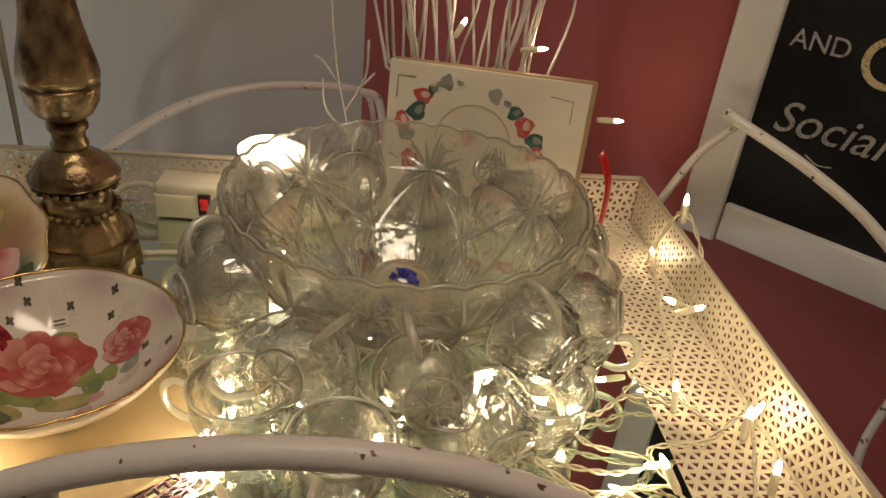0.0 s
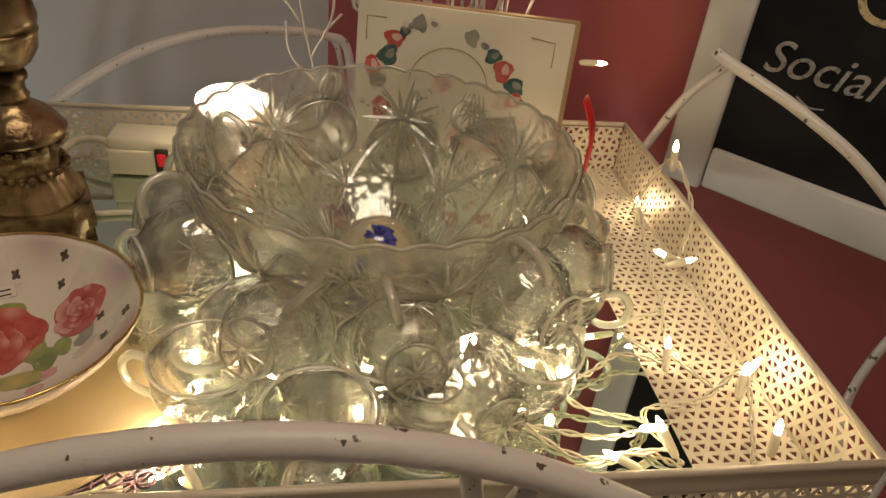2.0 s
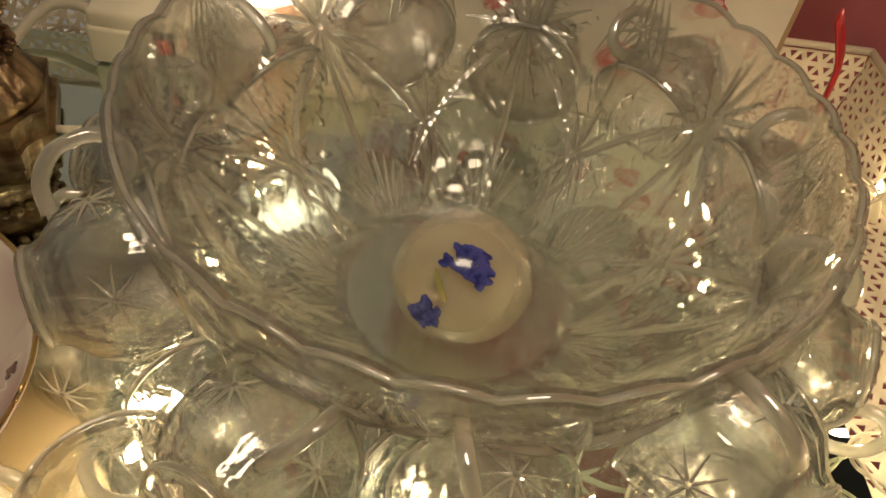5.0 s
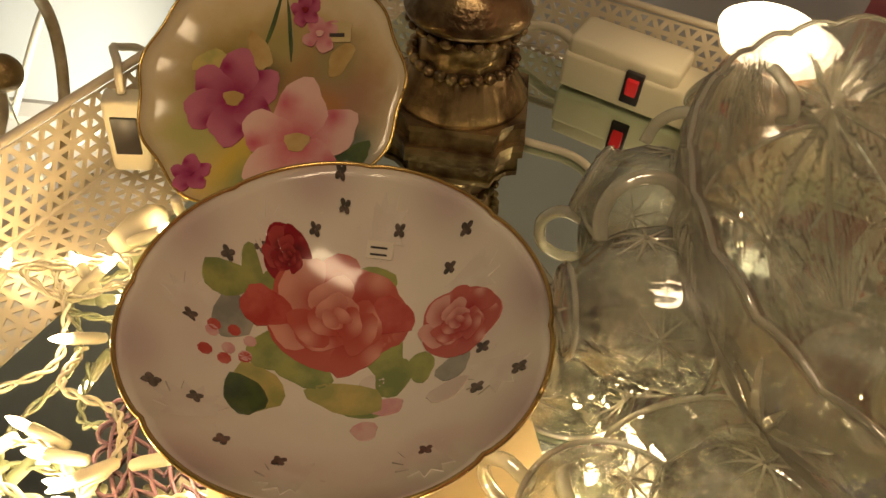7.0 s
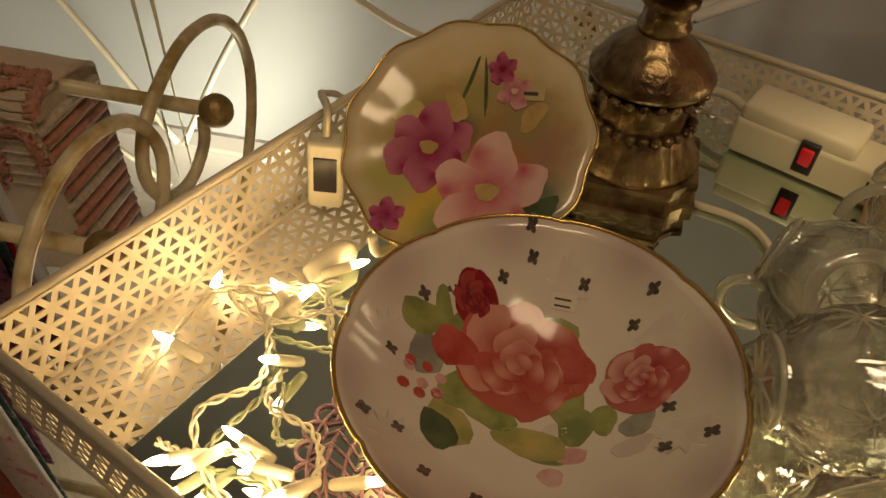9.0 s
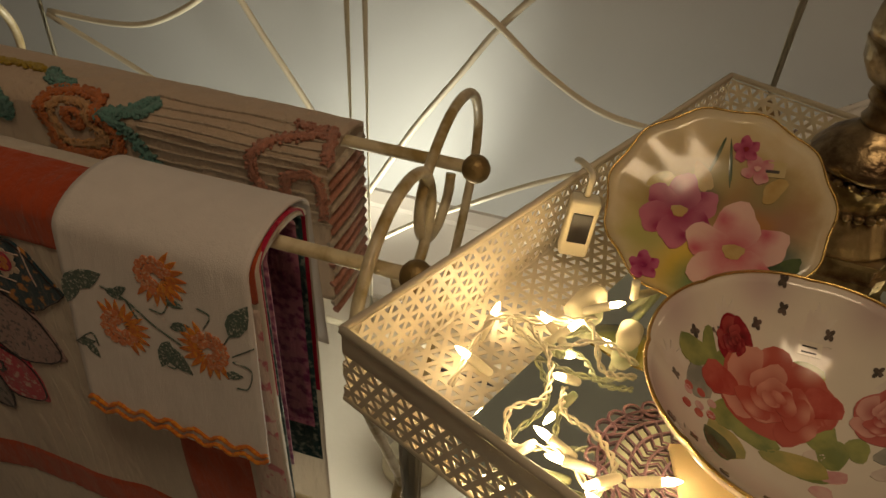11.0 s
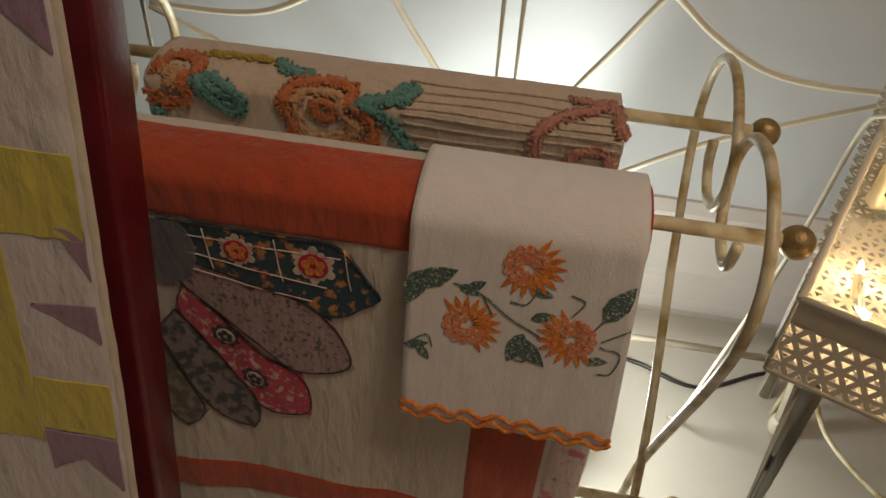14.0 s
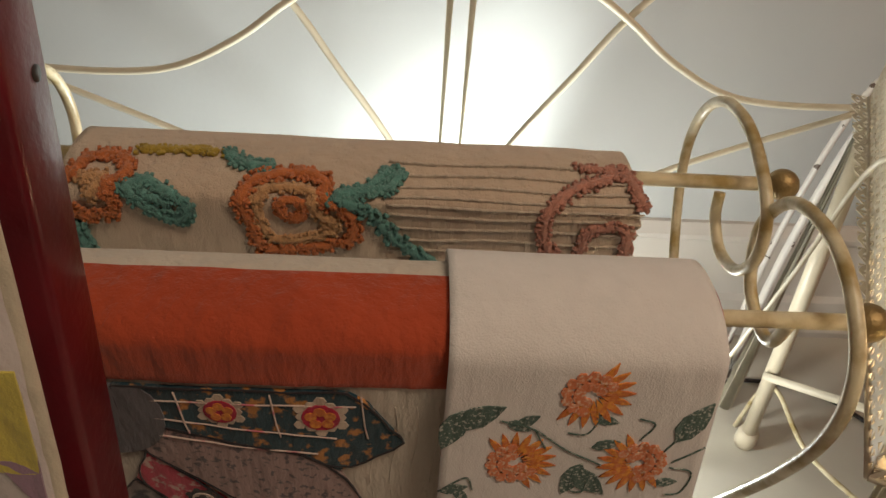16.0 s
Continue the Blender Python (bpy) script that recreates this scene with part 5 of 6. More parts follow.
wv = lambda a, i: 1 + 0.02 * math.sin(a * 11) if 5 < i < 13 else 1
part("body", lathe([(max(0.0004, PR * k / 9), 0.012 * (k / 9) ** 2.5) for k in range(10)] + [(PR, 0.0105), (PR * 0.7, 0.001), (PR * 0.5, -0.004), (0.0004, -0.004)], 110, pm, wv), PLATEPAINT, pl8, "ivory glaze brushed with olive and umber")
part("gilt_rim", tube([pm @ Vector((PR * (1 + 0.02 * math.sin(a * 11)) * math.cos(a), PR * (1 + 0.02 * math.sin(a * 11)) * math.sin(a), 0.012)) for a in [2 * math.pi * k / 132 for k in range(133)]], 0.0009, 6), GILT, pl8, "gilt scalloped edge")
for k, (x, y, rx, ry, an, m) in enumerate(((0.83, 0.7, 0.013, 0.007, 0.6, "leaf_dark"), (0.46, 0.12, 0.0012, 0.018, -0.25, "leaf_dark"), (0.53, 0.14, 0.0012, 0.018, 0.15, "leaf_dark"), (0.42, 0.24, 0.006, 0.012, 0.5, "ochre"), (0.24, 0.3, 0.011, 0.006, 0.4, "leaf_gold"), (0.74, 0.26, 0.006, 0.011, -0.5, "ochre"))):
    motif("painted_leaf", psurf, blob(*pv(x, y), rx, ry, an, 16, 0.1, k), 0.0004 + 0.0001 * (k % 4), m, pl8)


def blossom(cx, cy, r, petals, tip, deep, heart, off, turn=0.5):
    """Open flower whose petals shade from a deep throat to pale tips."""
    for k in range(petals):
        a = 2 * math.pi * k / petals + turn
        q = 1 + 0.12 * math.sin(k * 2.3)
        px, py = cx + 0.58 * r * math.cos(a), cy + 0.58 * r * math.sin(a)
        m = painted("petal_glaze", tip, ((tuple(psurf(cx + 0.1 * r * math.cos(a), cy + 0.1 * r * math.sin(a), off)), 0.5 * r, 0.9, deep), (tuple(psurf(px + 0.3 * r * math.cos(a + 1.2), py + 0.3 * r * math.sin(a + 1.2), off)), 0.22 * r, 0.9, deep)), scale=110.0)
        part("petal", patch(psurf, blob(px, py, 0.5 * r * q, 0.42 * r * q, a, 18, 0.09, k * 1.7), off + 0.00012 * k), m, pl8, "painted petal")
    motif("blossom_heart", psurf, blob(cx, cy, 0.22 * r, 0.17 * r, 0, 12, 0.12), off + 0.0012, heart, pl8)


blossom(*pv(0.345, 0.46), 0.0265, 6, (0.52, 0.16, 0.25), (0.26, 0.015, 0.08), "ochre", 0.0006)
blossom(*pv(0.615, 0.64), 0.034, 5, (0.76, 0.5, 0.46), (0.52, 0.1, 0.15), "ochre", 0.0014, 0.35)
blossom(*pv(0.245, 0.82), 0.0105, 5, (0.5, 0.12, 0.24), (0.3, 0.02, 0.1), "magenta", 0.0008)
blossom(*pv(0.585, 0.05), 0.009, 5, (0.5, 0.12, 0.22), (0.25, 0.02, 0.08), "crimson", 0.0008)
blossom(*pv(0.65, 0.15), 0.011, 4, (0.66, 0.36, 0.36), (0.5, 0.14, 0.2), "blush", 0.0008)
cx, cy = pv(0.72, 0.14)
part("price_label", patch(psurf, [(cx - 0.008, cy - 0.006), (cx + 0.008, cy - 0.006), (cx + 0.008, cy + 0.005), (cx - 0.008, cy + 0.005)], 0.0007), PLATEBASE, pl8, "small paper price label")
part("label_writing", patch(psurf, [(cx - 0.005, cy - 0.003), (cx + 0.004, cy - 0.003), (cx + 0.004, cy - 0.001), (cx - 0.005, cy - 0.001)], 0.0011), INK, pl8)
for sg in (-1, 1):
    a = PCN + PX * (0.04 * sg) - PY * 0.07
    part("stand_arm", tube(smooth_path([a + PN * 0.02, a - PY * 0.006 + PN * 0.008, a - PN * 0.012, Vector((a.x, a.y + 0.05, ZM + 0.004)), a + PY * 0.06 - PN * 0.02]), 0.003, 8), PLASTIC, pl8, "cream stand arm")

# ---- electrical things ----
strip_ = thing("power_strip", "cream power strip with lit red rocker by the tray's back", "power strip", (-0.13, 0.785, ZM))
sm = pose(-0.118, 0.783, ZM + 0.002, 0, 0, -4)
part("body", boxm(0.2, 0.042, 0.03, sm @ pose(0, 0, 0.015), 0.004), PLASTIC, strip_)
part("raised_end", boxm(0.085, 0.04, 0.016, sm @ pose(-0.056, 0.001, 0.034), 0.004), PLASTIC, strip_)
sw = part("rocker_frame", boxm(0.014, 0.004, 0.026, sm @ pose(-0.043, -0.021, 0.02), 0.001), DARK, strip_, "black rocker frame")
part("rocker", boxm(0.009, 0.004, 0.015, sm @ pose(-0.043, -0.0225, 0.021, 12), 0.001), REDLENS, sw, "glowing red rocker")
# dark bars and discs on the face imitate the shade inside the outlets
for k in range(3):
    for dx in (-0.004, 0.004):
        part("socket_slot_bar", boxm(0.0016, 0.002, 0.007, sm @ pose(0.005 + 0.03 * k + dx, -0.0206, 0.018)), DARK, strip_, "", False)
    part("earth_hole_disc", lathe([(0.0022, -0.001), (0.0022, 0.001)], 10, sm @ pose(0.005 + 0.03 * k, -0.0206, 0.009, 90)), DARK, strip_)
tagged(link("lamp_cable", tube(smooth_path([(-0.235, 0.72, ZM + 0.004), (-0.275, 0.77, ZM + 0.004), (-0.262, 0.802, ZM + 0.02), (-0.235, 0.8, ZM + 0.028), (-0.212, 0.79, ZM + 0.025)]), 0.004, 8), CABLE), "cream cable running into the power strip", "cable")
tagged(link("lamp_cable", tube(smooth_path([(-0.214, 0.69, ZM + 0.003), (-0.17, 0.69, ZM + 0.003), (-0.13, 0.65, ZM + 0.003), (-0.08, 0.6, ZM + 0.003)]), 0.0028, 8), CABLE), "thin cream cable lying on the mirror", "cable")
dim = thing("inline_plug", "cream inline switch with dark window hung inside the tray", "inline switch", (-0.413, 0.53, 0.61))
dm = pose(-0.413, 0.53, 0.632, 0, 4, 34)
part("body", boxm(0.023, 0.015, 0.053, dm, 0.003), PLASTIC, dim)
part("window", boxm(0.015, 0.002, 0.027, dm @ pose(0, -0.0078, 0.002), 0.0005), DARK, dim, "dark switch window")
part("cord", tube(smooth_path([dm @ Vector((0, 0, 0.028)), dm @ Vector((0, 0.004, 0.045)), Vector((-0.44, 0.56, 0.665)), Vector((-0.45, 0.6, 0.62)), Vector((-0.46, 0.64, 0.45)), Vector((-0.5, 0.7, 0.1)), Vector((-0.52, 0.75, 0.008))]), 0.0026, 8), CABLE, dim, "cream cord over the rim")
plug = thing("white_plug", "cream plug lying at the plate's foot", "plug", (-0.375, 0.5, 0.595))
part("body", lathe([(0.004, 0), (0.009, 0.006), (0.01, 0.018), (0.0075, 0.03), (0.006, 0.036)], 16, look((-0.37, 0.505, 0.607), (-0.36, 0.56, 0.61))), PLASTIC, plug)
part("cap", lathe([(0.006, 0), (0.0085, 0.002), (0.0085, 0.014), (0.006, 0.02)], 16, look((-0.335, 0.487, 0.607), (-0.345, 0.52, 0.607))), PLASTIC, plug)
tagged(link("floor_cable", tube(smooth_path([(-0.75, 0.78, 0.004), (-0.62, 0.83, 0.004), (-0.5, 0.84, 0.004), (-0.4, 0.95, 0.004), (-0.25, 0.98, 0.004), (-0.1, 0.9, 0.004)]), 0.0035, 8), DARK), "thin dark cable trailing over the floor", "cable")
tagged(link("floor_cable", tube(smooth_path([(-0.43, 0.62, 0.004), (-0.42, 0.52, 0.004), (-0.36, 0.43, 0.004), (-0.27, 0.42, 0.004), (-0.2, 0.5, 0.004)]), 0.0035, 8), CABLE), "cream cable curling over the floor", "cable")
wax = thing("wax_warmer", "small painted pot with glowing milk-glass dish", "wax warmer", (-0.089, 0.748, ZM))
wm = pose(-0.089, 0.748, ZM)
part("pot", lathe([(0.018, 0), (0.024, 0.005), (0.027, 0.03), (0.025, 0.06), (0.02, 0.075), (0.018, 0.085)], 32, wm), TARTPOT, wax, "rose-painted warm-lit pot")
part("dish", lathe([(0.012, 0.083), (0.027, 0.09), (0.032, 0.1), (0.0315, 0.103), (0.026, 0.107), (0.014, 0.11), (0.0005, 0.111)], 36, wm), TART, wax, "glowing milk-glass dish")

# ---- punch bowl and cups ----
PB = Vector((0.05, 0.587, 0))
PBR, PBZ = 0.161, 0.736
GB = ZM + 0.003


STAR0 = radians(78)   # bearing of one star


def cut(th, h):
    """Depth of the cut pattern: big stars on a band, with fans between them."""
    n = 7
    th = (th - STAR0) % (2 * math.pi)
    c = round(th * n / (2 * math.pi)) * 2 * math.pi / n
    x, y = (th - c) * 0.125, h - 0.085
    r, a = math.hypot(x, y), math.atan2(y, x)
    d = 0.0
    if r < 0.043:
        w = abs(((a / (math.pi / 6) + 0.5) % 1) - 0.5) * (math.pi / 6) * r
        d = max(0.0, 1 - w / (0.0036 * (1 - r / 0.046) + 0.0005)) * 0.0042
    c2 = c + math.copysign(math.pi / n, th - c)
    x2, y2 = (th - c2) * 0.12, h - 0.048
    r2, a2 = math.hypot(x2, y2), math.atan2(y2, x2)
    if r2 < 0.034:
        w = abs(((a2 / (math.pi / 8) + 0.5) % 1) - 0.5) * (math.pi / 8) * r2
        d = max(d, max(0.0, 1 - w / 0.0024) * 0.0034)
    s = abs(((x + y) / 0.03 + 0.5) % 1 - 0.5) * 0.03
    if h < 0.05:
        d = max(d, max(0.0, 1 - s / 0.0018) * 0.0018)
    return d


def bowl_r(h):
    t = max(0.0, min(1.0, h / 0.136))
    return 0.062 + (PBR - 0.062) * (1 - (1 - t) ** 1.9)


punch = thing("punch_bowl", "large clear pressed-glass punch bowl with star cuts and scalloped rim", "punch bowl", (PB.x, PB.y, ZM))
bm = bmesh.new()
SEG, NH = 288, 44
rows = []
for j in range(NH + 1):
    h = 0.136 * j / NH
    ring = []
    for k in range(SEG):
        th = 2 * math.pi * k / SEG
        sc = 0.0035 * abs(math.sin(th * 16)) * (j / NH) ** 6
        r = bowl_r(h) - cut(th, h)
        ring.append(bm.verts.new((PB.x + r * math.cos(th), PB.y + r * math.sin(th), GB + h + sc)))
    rows.append(ring)
for j in range(18, -1, -1):
    h = 0.012 + 0.124 * j / 18
    ring = []
    for k in range(SEG):
        th = 2 * math.pi * k / SEG
        sc = 0.0035 * abs(math.sin(th * 16)) * (j / 18) ** 6
        r = bowl_r(h) - 0.0068
        ring.append(bm.verts.new((PB.x + r * math.cos(th), PB.y + r * math.sin(th), GB + h + sc)))
    rows.append(ring)
for a, b in zip(rows, rows[1:]):
    for k in range(SEG):
        bm.faces.new((a[k], a[(k + 1) % SEG], b[(k + 1) % SEG], b[k]))
bm.faces.new(rows[0]), bm.faces.new(rows[-1])
bmesh.ops.recalc_face_normals(bm, faces=bm.faces)
part("body", bm, GLASS, punch, "cut clear glass", False)


def bsurf2(th, h, off=0.0):
    r = bowl_r(max(h, 0.002)) + off
    return Vector((PB.x + r * math.cos(th), PB.y + r * math.sin(th), GB + h))


def star(th0, h0, rays, ln, w, turn=0.0, name="star_cut"):
    for k in range(rays):
        a = turn + 2 * math.pi * k / rays
        L = ln * (1.0 if k % 2 == 0 else 0.72)
        pts = []
        for j in range(7):
            q = 0.06 + 0.94 * j / 6
            h = min(0.131, max(0.003, h0 + L * q * math.sin(a)))
            pts.append(bsurf2(th0 + L * q * math.cos(a) / bowl_r(h), h, 0.0003))
        part(name, tube(pts, w, 4, taper=lambda t: 0.35 + 1.5 * math.sin(math.pi * min(1, t * 0.9 + 0.08)) * (1 - 0.6 * t)), CUT, punch, "star-cut ray hazed white to stand for its glint", False)


def prism(a, b, w, bend=0.0):
    """Long wedge cut from one (bearing, height) to another."""
    pts = []
    for j in range(11):
        q = j / 10
        pts.append(bsurf2(a[0] + (b[0] - a[0]) * q + bend * math.sin(math.pi * q), a[1] + (b[1] - a[1]) * q, -0.0002))
    part("prism_cut", tube(pts, w, 4, taper=lambda t: 0.45 + 0.75 * math.sin(math.pi * t)), CUT, punch, "long prism cut", False)


STEP = 2 * math.pi / 7
for k in range(7):
    c = STAR0 + STEP * k
    star(c, 0.09, 14, 0.04, 0.0016)
    star(c + STEP / 2, 0.04, 10, 0.024, 0.0013, 0.3)
    star(c + STEP / 2, 0.108, 10, 0.02, 0.0009, 0.2, "small_star_cut")
    prism((c, 0.088), (c, 0.012), 0.0019)
    for sg in (-1, 1):
        prism((c + sg * 0.02, 0.086), (c + sg * STEP * 0.62, 0.022), 0.002)
        prism((c + sg * STEP * 0.42, 0.03), (c + sg * STEP * 0.58, 0.006), 0.0022)
        for j in range(4):
            prism((c + sg * (0.07 + 0.06 * j), 0.03 - 0.003 * j), (c + sg * (0.03 + 0.03 * j), 0.005), 0.0011)
        for j in range(3):
            prism((c + sg * STEP * (0.34 + 0.05 * j), 0.088 + 0.004 * j), (c + sg * STEP * (0.44 + 0.03 * j), 0.128), 0.0009)
part("rim", tube([Vector((PB.x + (PBR - 0.003) * math.cos(q), PB.y + (PBR - 0.003) * math.sin(q), GB + 0.1362 + 0.0035 * abs(math.sin(q * 16)))) for q in [2 * math.pi * k / 256 for k in range(257)]], 0.0014, 6), CUT, punch, "scalloped bright rim")

milk = thing("painted_cup", "frosted white cup with blue flowers lying in the punch bowl", "cup", (0.045, 0.55, 0.625))
mm = look((0.045, 0.553, 0.65), (0.045 - 0.03, 0.553 - 0.05, 0.65 + 0.05))
part("body", lathe([(0.034, 0.022), (0.0345, 0.012), (0.033, 0.0), (0.029, -0.012), (0.021, -0.022), (0.01, -0.027), (0.0004, -0.028), (0.0004, -0.026), (0.01, -0.025), (0.02, -0.02), (0.027, -0.011), (0.031, 0.0), (0.0325, 0.012), (0.032, 0.022)], 48, mm, closed=False), FROST, milk)


def msurf(a, b, off=0.0):
    d = Vector((a, b, -math.sqrt(max(1e-5, 0.035 ** 2 - a * a - b * b)) * 0.82)).normalized()
    return mm @ (d * (0.0332 + off))


for k, (a, b, r) in enumerate(((-0.011, 0.017, 0.0045), (-0.016, 0.013, 0.0045), (-0.008, 0.011, 0.0045), (-0.012, 0.009, 0.0042), (-0.005, 0.015, 0.004), (-0.018, 0.008, 0.0035), (-0.002, 0.009, 0.0032), (-0.002, -0.012, 0.0045), (-0.006, -0.014, 0.004), (0.001, -0.016, 0.0036), (-0.003, -0.018, 0.003))):
    part("blue_flower", patch(msurf, blob(a, b, r, r * 0.8, k, 20, 0.28, k * 1.7), 0.0008 + 0.0001 * k), PAINT["blue"], milk, "blue painted flower")
part("stem", patch(msurf, blob(-0.004, -0.001, 0.007, 0.0012, 0.8, 10), 0.0007), PAINT["leaf_gold"], milk)


def make_cup():
    e = thing("punch_cup", "clear pressed-glass punch cup with star-cut base by the bowl", "punch cup", (0, 0, 0), "glass punch cups")
    out = [(0.0195, 0), (0.021, 0.002), (0.021, 0.005), (0.0225, 0.009), (0.031, 0.018), (0.0355, 0.03), (0.0365, 0.042), (0.0375, 0.054), (0.0368, 0.056), (0.0345, 0.054), (0.0335, 0.042), (0.0325, 0.03), (0.027, 0.018), (0.016, 0.0115), (0.0004, 0.011)]

    def wv2(a, i):
        return 1 - (0.05 * max(0.0, 1 - abs(((a * 14 / (2 * math.pi)) % 1) - 0.5) * 6) if i in (3, 4, 5) else 0) + (0.018 * math.cos(a * 8) if i in (6,) else 0)
    body = part("body", lathe(out, 84, Matrix(), wv2), CUPGLASS, e, "star-cut glass body")
    b = bmesh.new()
    for k in range(10):
        a = 2 * math.pi * k / 10
        tube([Vector((0.003 * math.cos(a), 0.003 * math.sin(a), -0.0004)), Vector((0.017 * math.cos(a), 0.017 * math.sin(a), -0.0004))], 0.0016, 5, b, taper=lambda t: 1 - 0.7 * t)
    part("base_star", b, CUT, body, "star-cut base", False)["kind"] = "stuff"
    b = bmesh.new()
    for k in range(5):
        a0 = 2 * math.pi * k / 5 + 0.4
        for j in range(9):
            a = 2 * math.pi * j / 9 + 0.2
            pts = []
            for q in (0.1, 0.4, 0.7, 1.0):
                z = 0.032 + 0.0135 * q * math.sin(a)
                r = 0.0362 - max(0.0, 0.03 - z) * 0.45
                th = a0 + 0.0135 * q * math.cos(a) / 0.036
                pts.append(Vector((r * math.cos(th), r * math.sin(th), z)))
            tube(pts, 0.0007, 4, b, taper=lambda t: 1.2 - 0.8 * t)
    part("cut_band", b, CUT, body, "star cuts on the side", False)["kind"] = "stuff"
    part("rim", tube([Vector((0.0372 * math.cos(q), 0.0372 * math.sin(q), 0.0555)) for q in [2 * math.pi * k / 40 for k in range(41)]], 0.0014, 6), CUT, body, "bright rim")
    part("foot_ring", tube([Vector((0.0205 * math.cos(q), 0.0205 * math.sin(q), 0.003)) for q in [2 * math.pi * k / 32 for k in range(33)]], 0.0014, 6), CUT, body, "bright foot ring")
    part("handle", tube(smooth_path([(0.036, 0, 0.047), (0.048, 0, 0.051), (0.057, 0, 0.042), (0.055, 0, 0.026), (0.044, 0, 0.017), (0.031, 0, 0.0165)]), 0.0034, 10), CUT, e, "looped glass handle")
    return e


cup0 = make_cup()
poses = []
for k in range(11):
    a = 2 * math.pi * (k + 0.35) / 11
    c = PB + Vector((math.cos(a) * (PBR + 0.022), math.sin(a) * (PBR + 0.022), 0.668 + 0.012 * math.sin(k * 2.3)))
    out = Vector((math.cos(a), math.sin(a), 0.18 + 0.25 * math.sin(k * 1.9)))
    q = (-out).to_track_quat("Z", "X").to_matrix().to_4x4()
    poses.append(Matrix.Translation(c + out.normalized() * 0.018) @ q @ pose(0, 0, 0, 0, 0, random.uniform(-40, 40)))
for x, y, s, h in ((-0.075, 0.425, 170, 0), (0.0, 0.375, 250, 0), (0.075, 0.4, 300, 1), (0.15, 0.43, 30, 0), (-0.12, 0.52, 140, 1), (0.045, 0.435, 90, 0), (0.2, 0.52, 330, 0), (-0.11, 0.6, 200, 0), (-0.03, 0.44, 210, 2), (0.12, 0.372, 200, 2), (0.225, 0.6, 60, 0)):
    if h == 0:
        m = pose(x, y, ZM + 0.0008, 0, 0, s)
    elif h == 1:
        m = pose(x, y, ZM + 0.058, 180, 0, s)
    else:
        m = pose(x, y, ZM + 0.0375, 90, 0, s)
    poses.append(m)
cup0.matrix_basis = poses[0]
for m in poses[1:]:
    copy_thing(cup0, m)

# ---- card box, ribbon, twigs ----
bxv = Vector((0.221, -0.052, 0)).normalized()
bn = Vector((bxv.y, -bxv.x, 0)).normalized()
B0 = Vector((0.034, 0.802, ZM + 0.002))
bmx = Matrix.Translation(B0) @ Matrix((bxv, -bn, Vector((0, 0, 1)))).transposed().to_4x4() @ pose(0, 0, 0, -5, 0, 0)
bx = thing("card_box", "ivory card box printed with rose garlands standing on edge", "card box", B0)
part("back", boxm(0.225, 0.012, 0.186, bmx @ pose(0.116, 0.014, 0.093, 0, 0, 2), 0.001), BOXEDGE, bx, "brown card back")
part("front_cover", boxm(0.222, 0.004, 0.186, bmx @ pose(0.111, 0, 0.093), 0.001), BOXCARD, bx, "ivory printed cover")


def xsurf(a, b, off=0.0):
    return bmx @ Vector((a, -0.002 - off, b))


def ring_path(cx, cz, r, a0, a1, n=30):
    return [(cx + r * math.cos(radians(a0 + (a1 - a0) * k / n)), cz + r * math.sin(radians(a0 + (a1 - a0) * k / n))) for k in range(n + 1)]


part("printed_ring", stitch(xsurf, ring_path(0.1, 0.105, 0.042, 0, 180), 0.0006, 0.0002), PAINT["ochre"], bx, "thin printed ring")
for pts in (((0.01, 0.145), (0.01, 0.17), (0.03, 0.17)), ((0.205, 0.14), (0.205, 0.165), (0.18, 0.168))):
    part("corner_rule", tube([xsurf(a, b, 0.0002) for a, b in pts], 0.0007, 5), PAINT["ochre"], bx, "printed corner rule")
for k, (x, z, r, m) in enumerate(((0.04, 0.15, 0.011, "rose_light"), (0.034, 0.132, 0.012, "teal"), (0.018, 0.12, 0.01, "rose_light"), (0.024, 0.105, 0.01, "slate"), (0.055, 0.164, 0.009, "white"), (0.065, 0.168, 0.009, "slate"), (0.078, 0.168, 0.008, "white"), (0.05, 0.158, 0.006, "teal"), (0.12, 0.16, 0.009, "slate"), (0.132, 0.152, 0.01, "white"), (0.144, 0.144, 0.009, "teal"), (0.156, 0.13, 0.012, "rose_light"), (0.17, 0.115, 0.011, "teal"), (0.172, 0.1, 0.01, "rose_light"), (0.03, 0.075, 0.012, "rose"), (0.175, 0.07, 0.012, "rose"), (0.16, 0.045, 0.011, "rose_light"), (0.06, 0.045, 0.012, "rose_light"), (0.095, 0.11, 0.01, "blush"), (0.08, 0.06, 0.011, "teal"), (0.12, 0.05, 0.012, "rose"), (0.1, 0.03, 0.011, "slate"))):
    motif("printed_flower", xsurf, blob(x, z, r, r * 0.85, k, 14, 0.14, k * 1.3), 0.0002 + 0.00005 * (k % 3), m, bx)
    motif("printed_petal", xsurf, blob(x + 0.2 * r, z + 0.15 * r, r * 0.5, r * 0.35, k, 10, 0.1, k), 0.0005, "blush" if "rose" in m else "slate", bx)
tagged(link("red_ribbon", tube(smooth_path([(0.268, 0.735, 0.72), (0.28, 0.728, 0.69), (0.281, 0.725, 0.65), (0.277, 0.722, 0.605)]), 0.013, 10, flat=0.16), RIBBON), "red satin ribbon hanging beside the card box", "ribbon")
twigs = thing("twig_bunch", "bunch of thin white-painted twigs with tiny lights", "twigs", (0.13, 0.85, 0.5))
rg = random.Random(5)
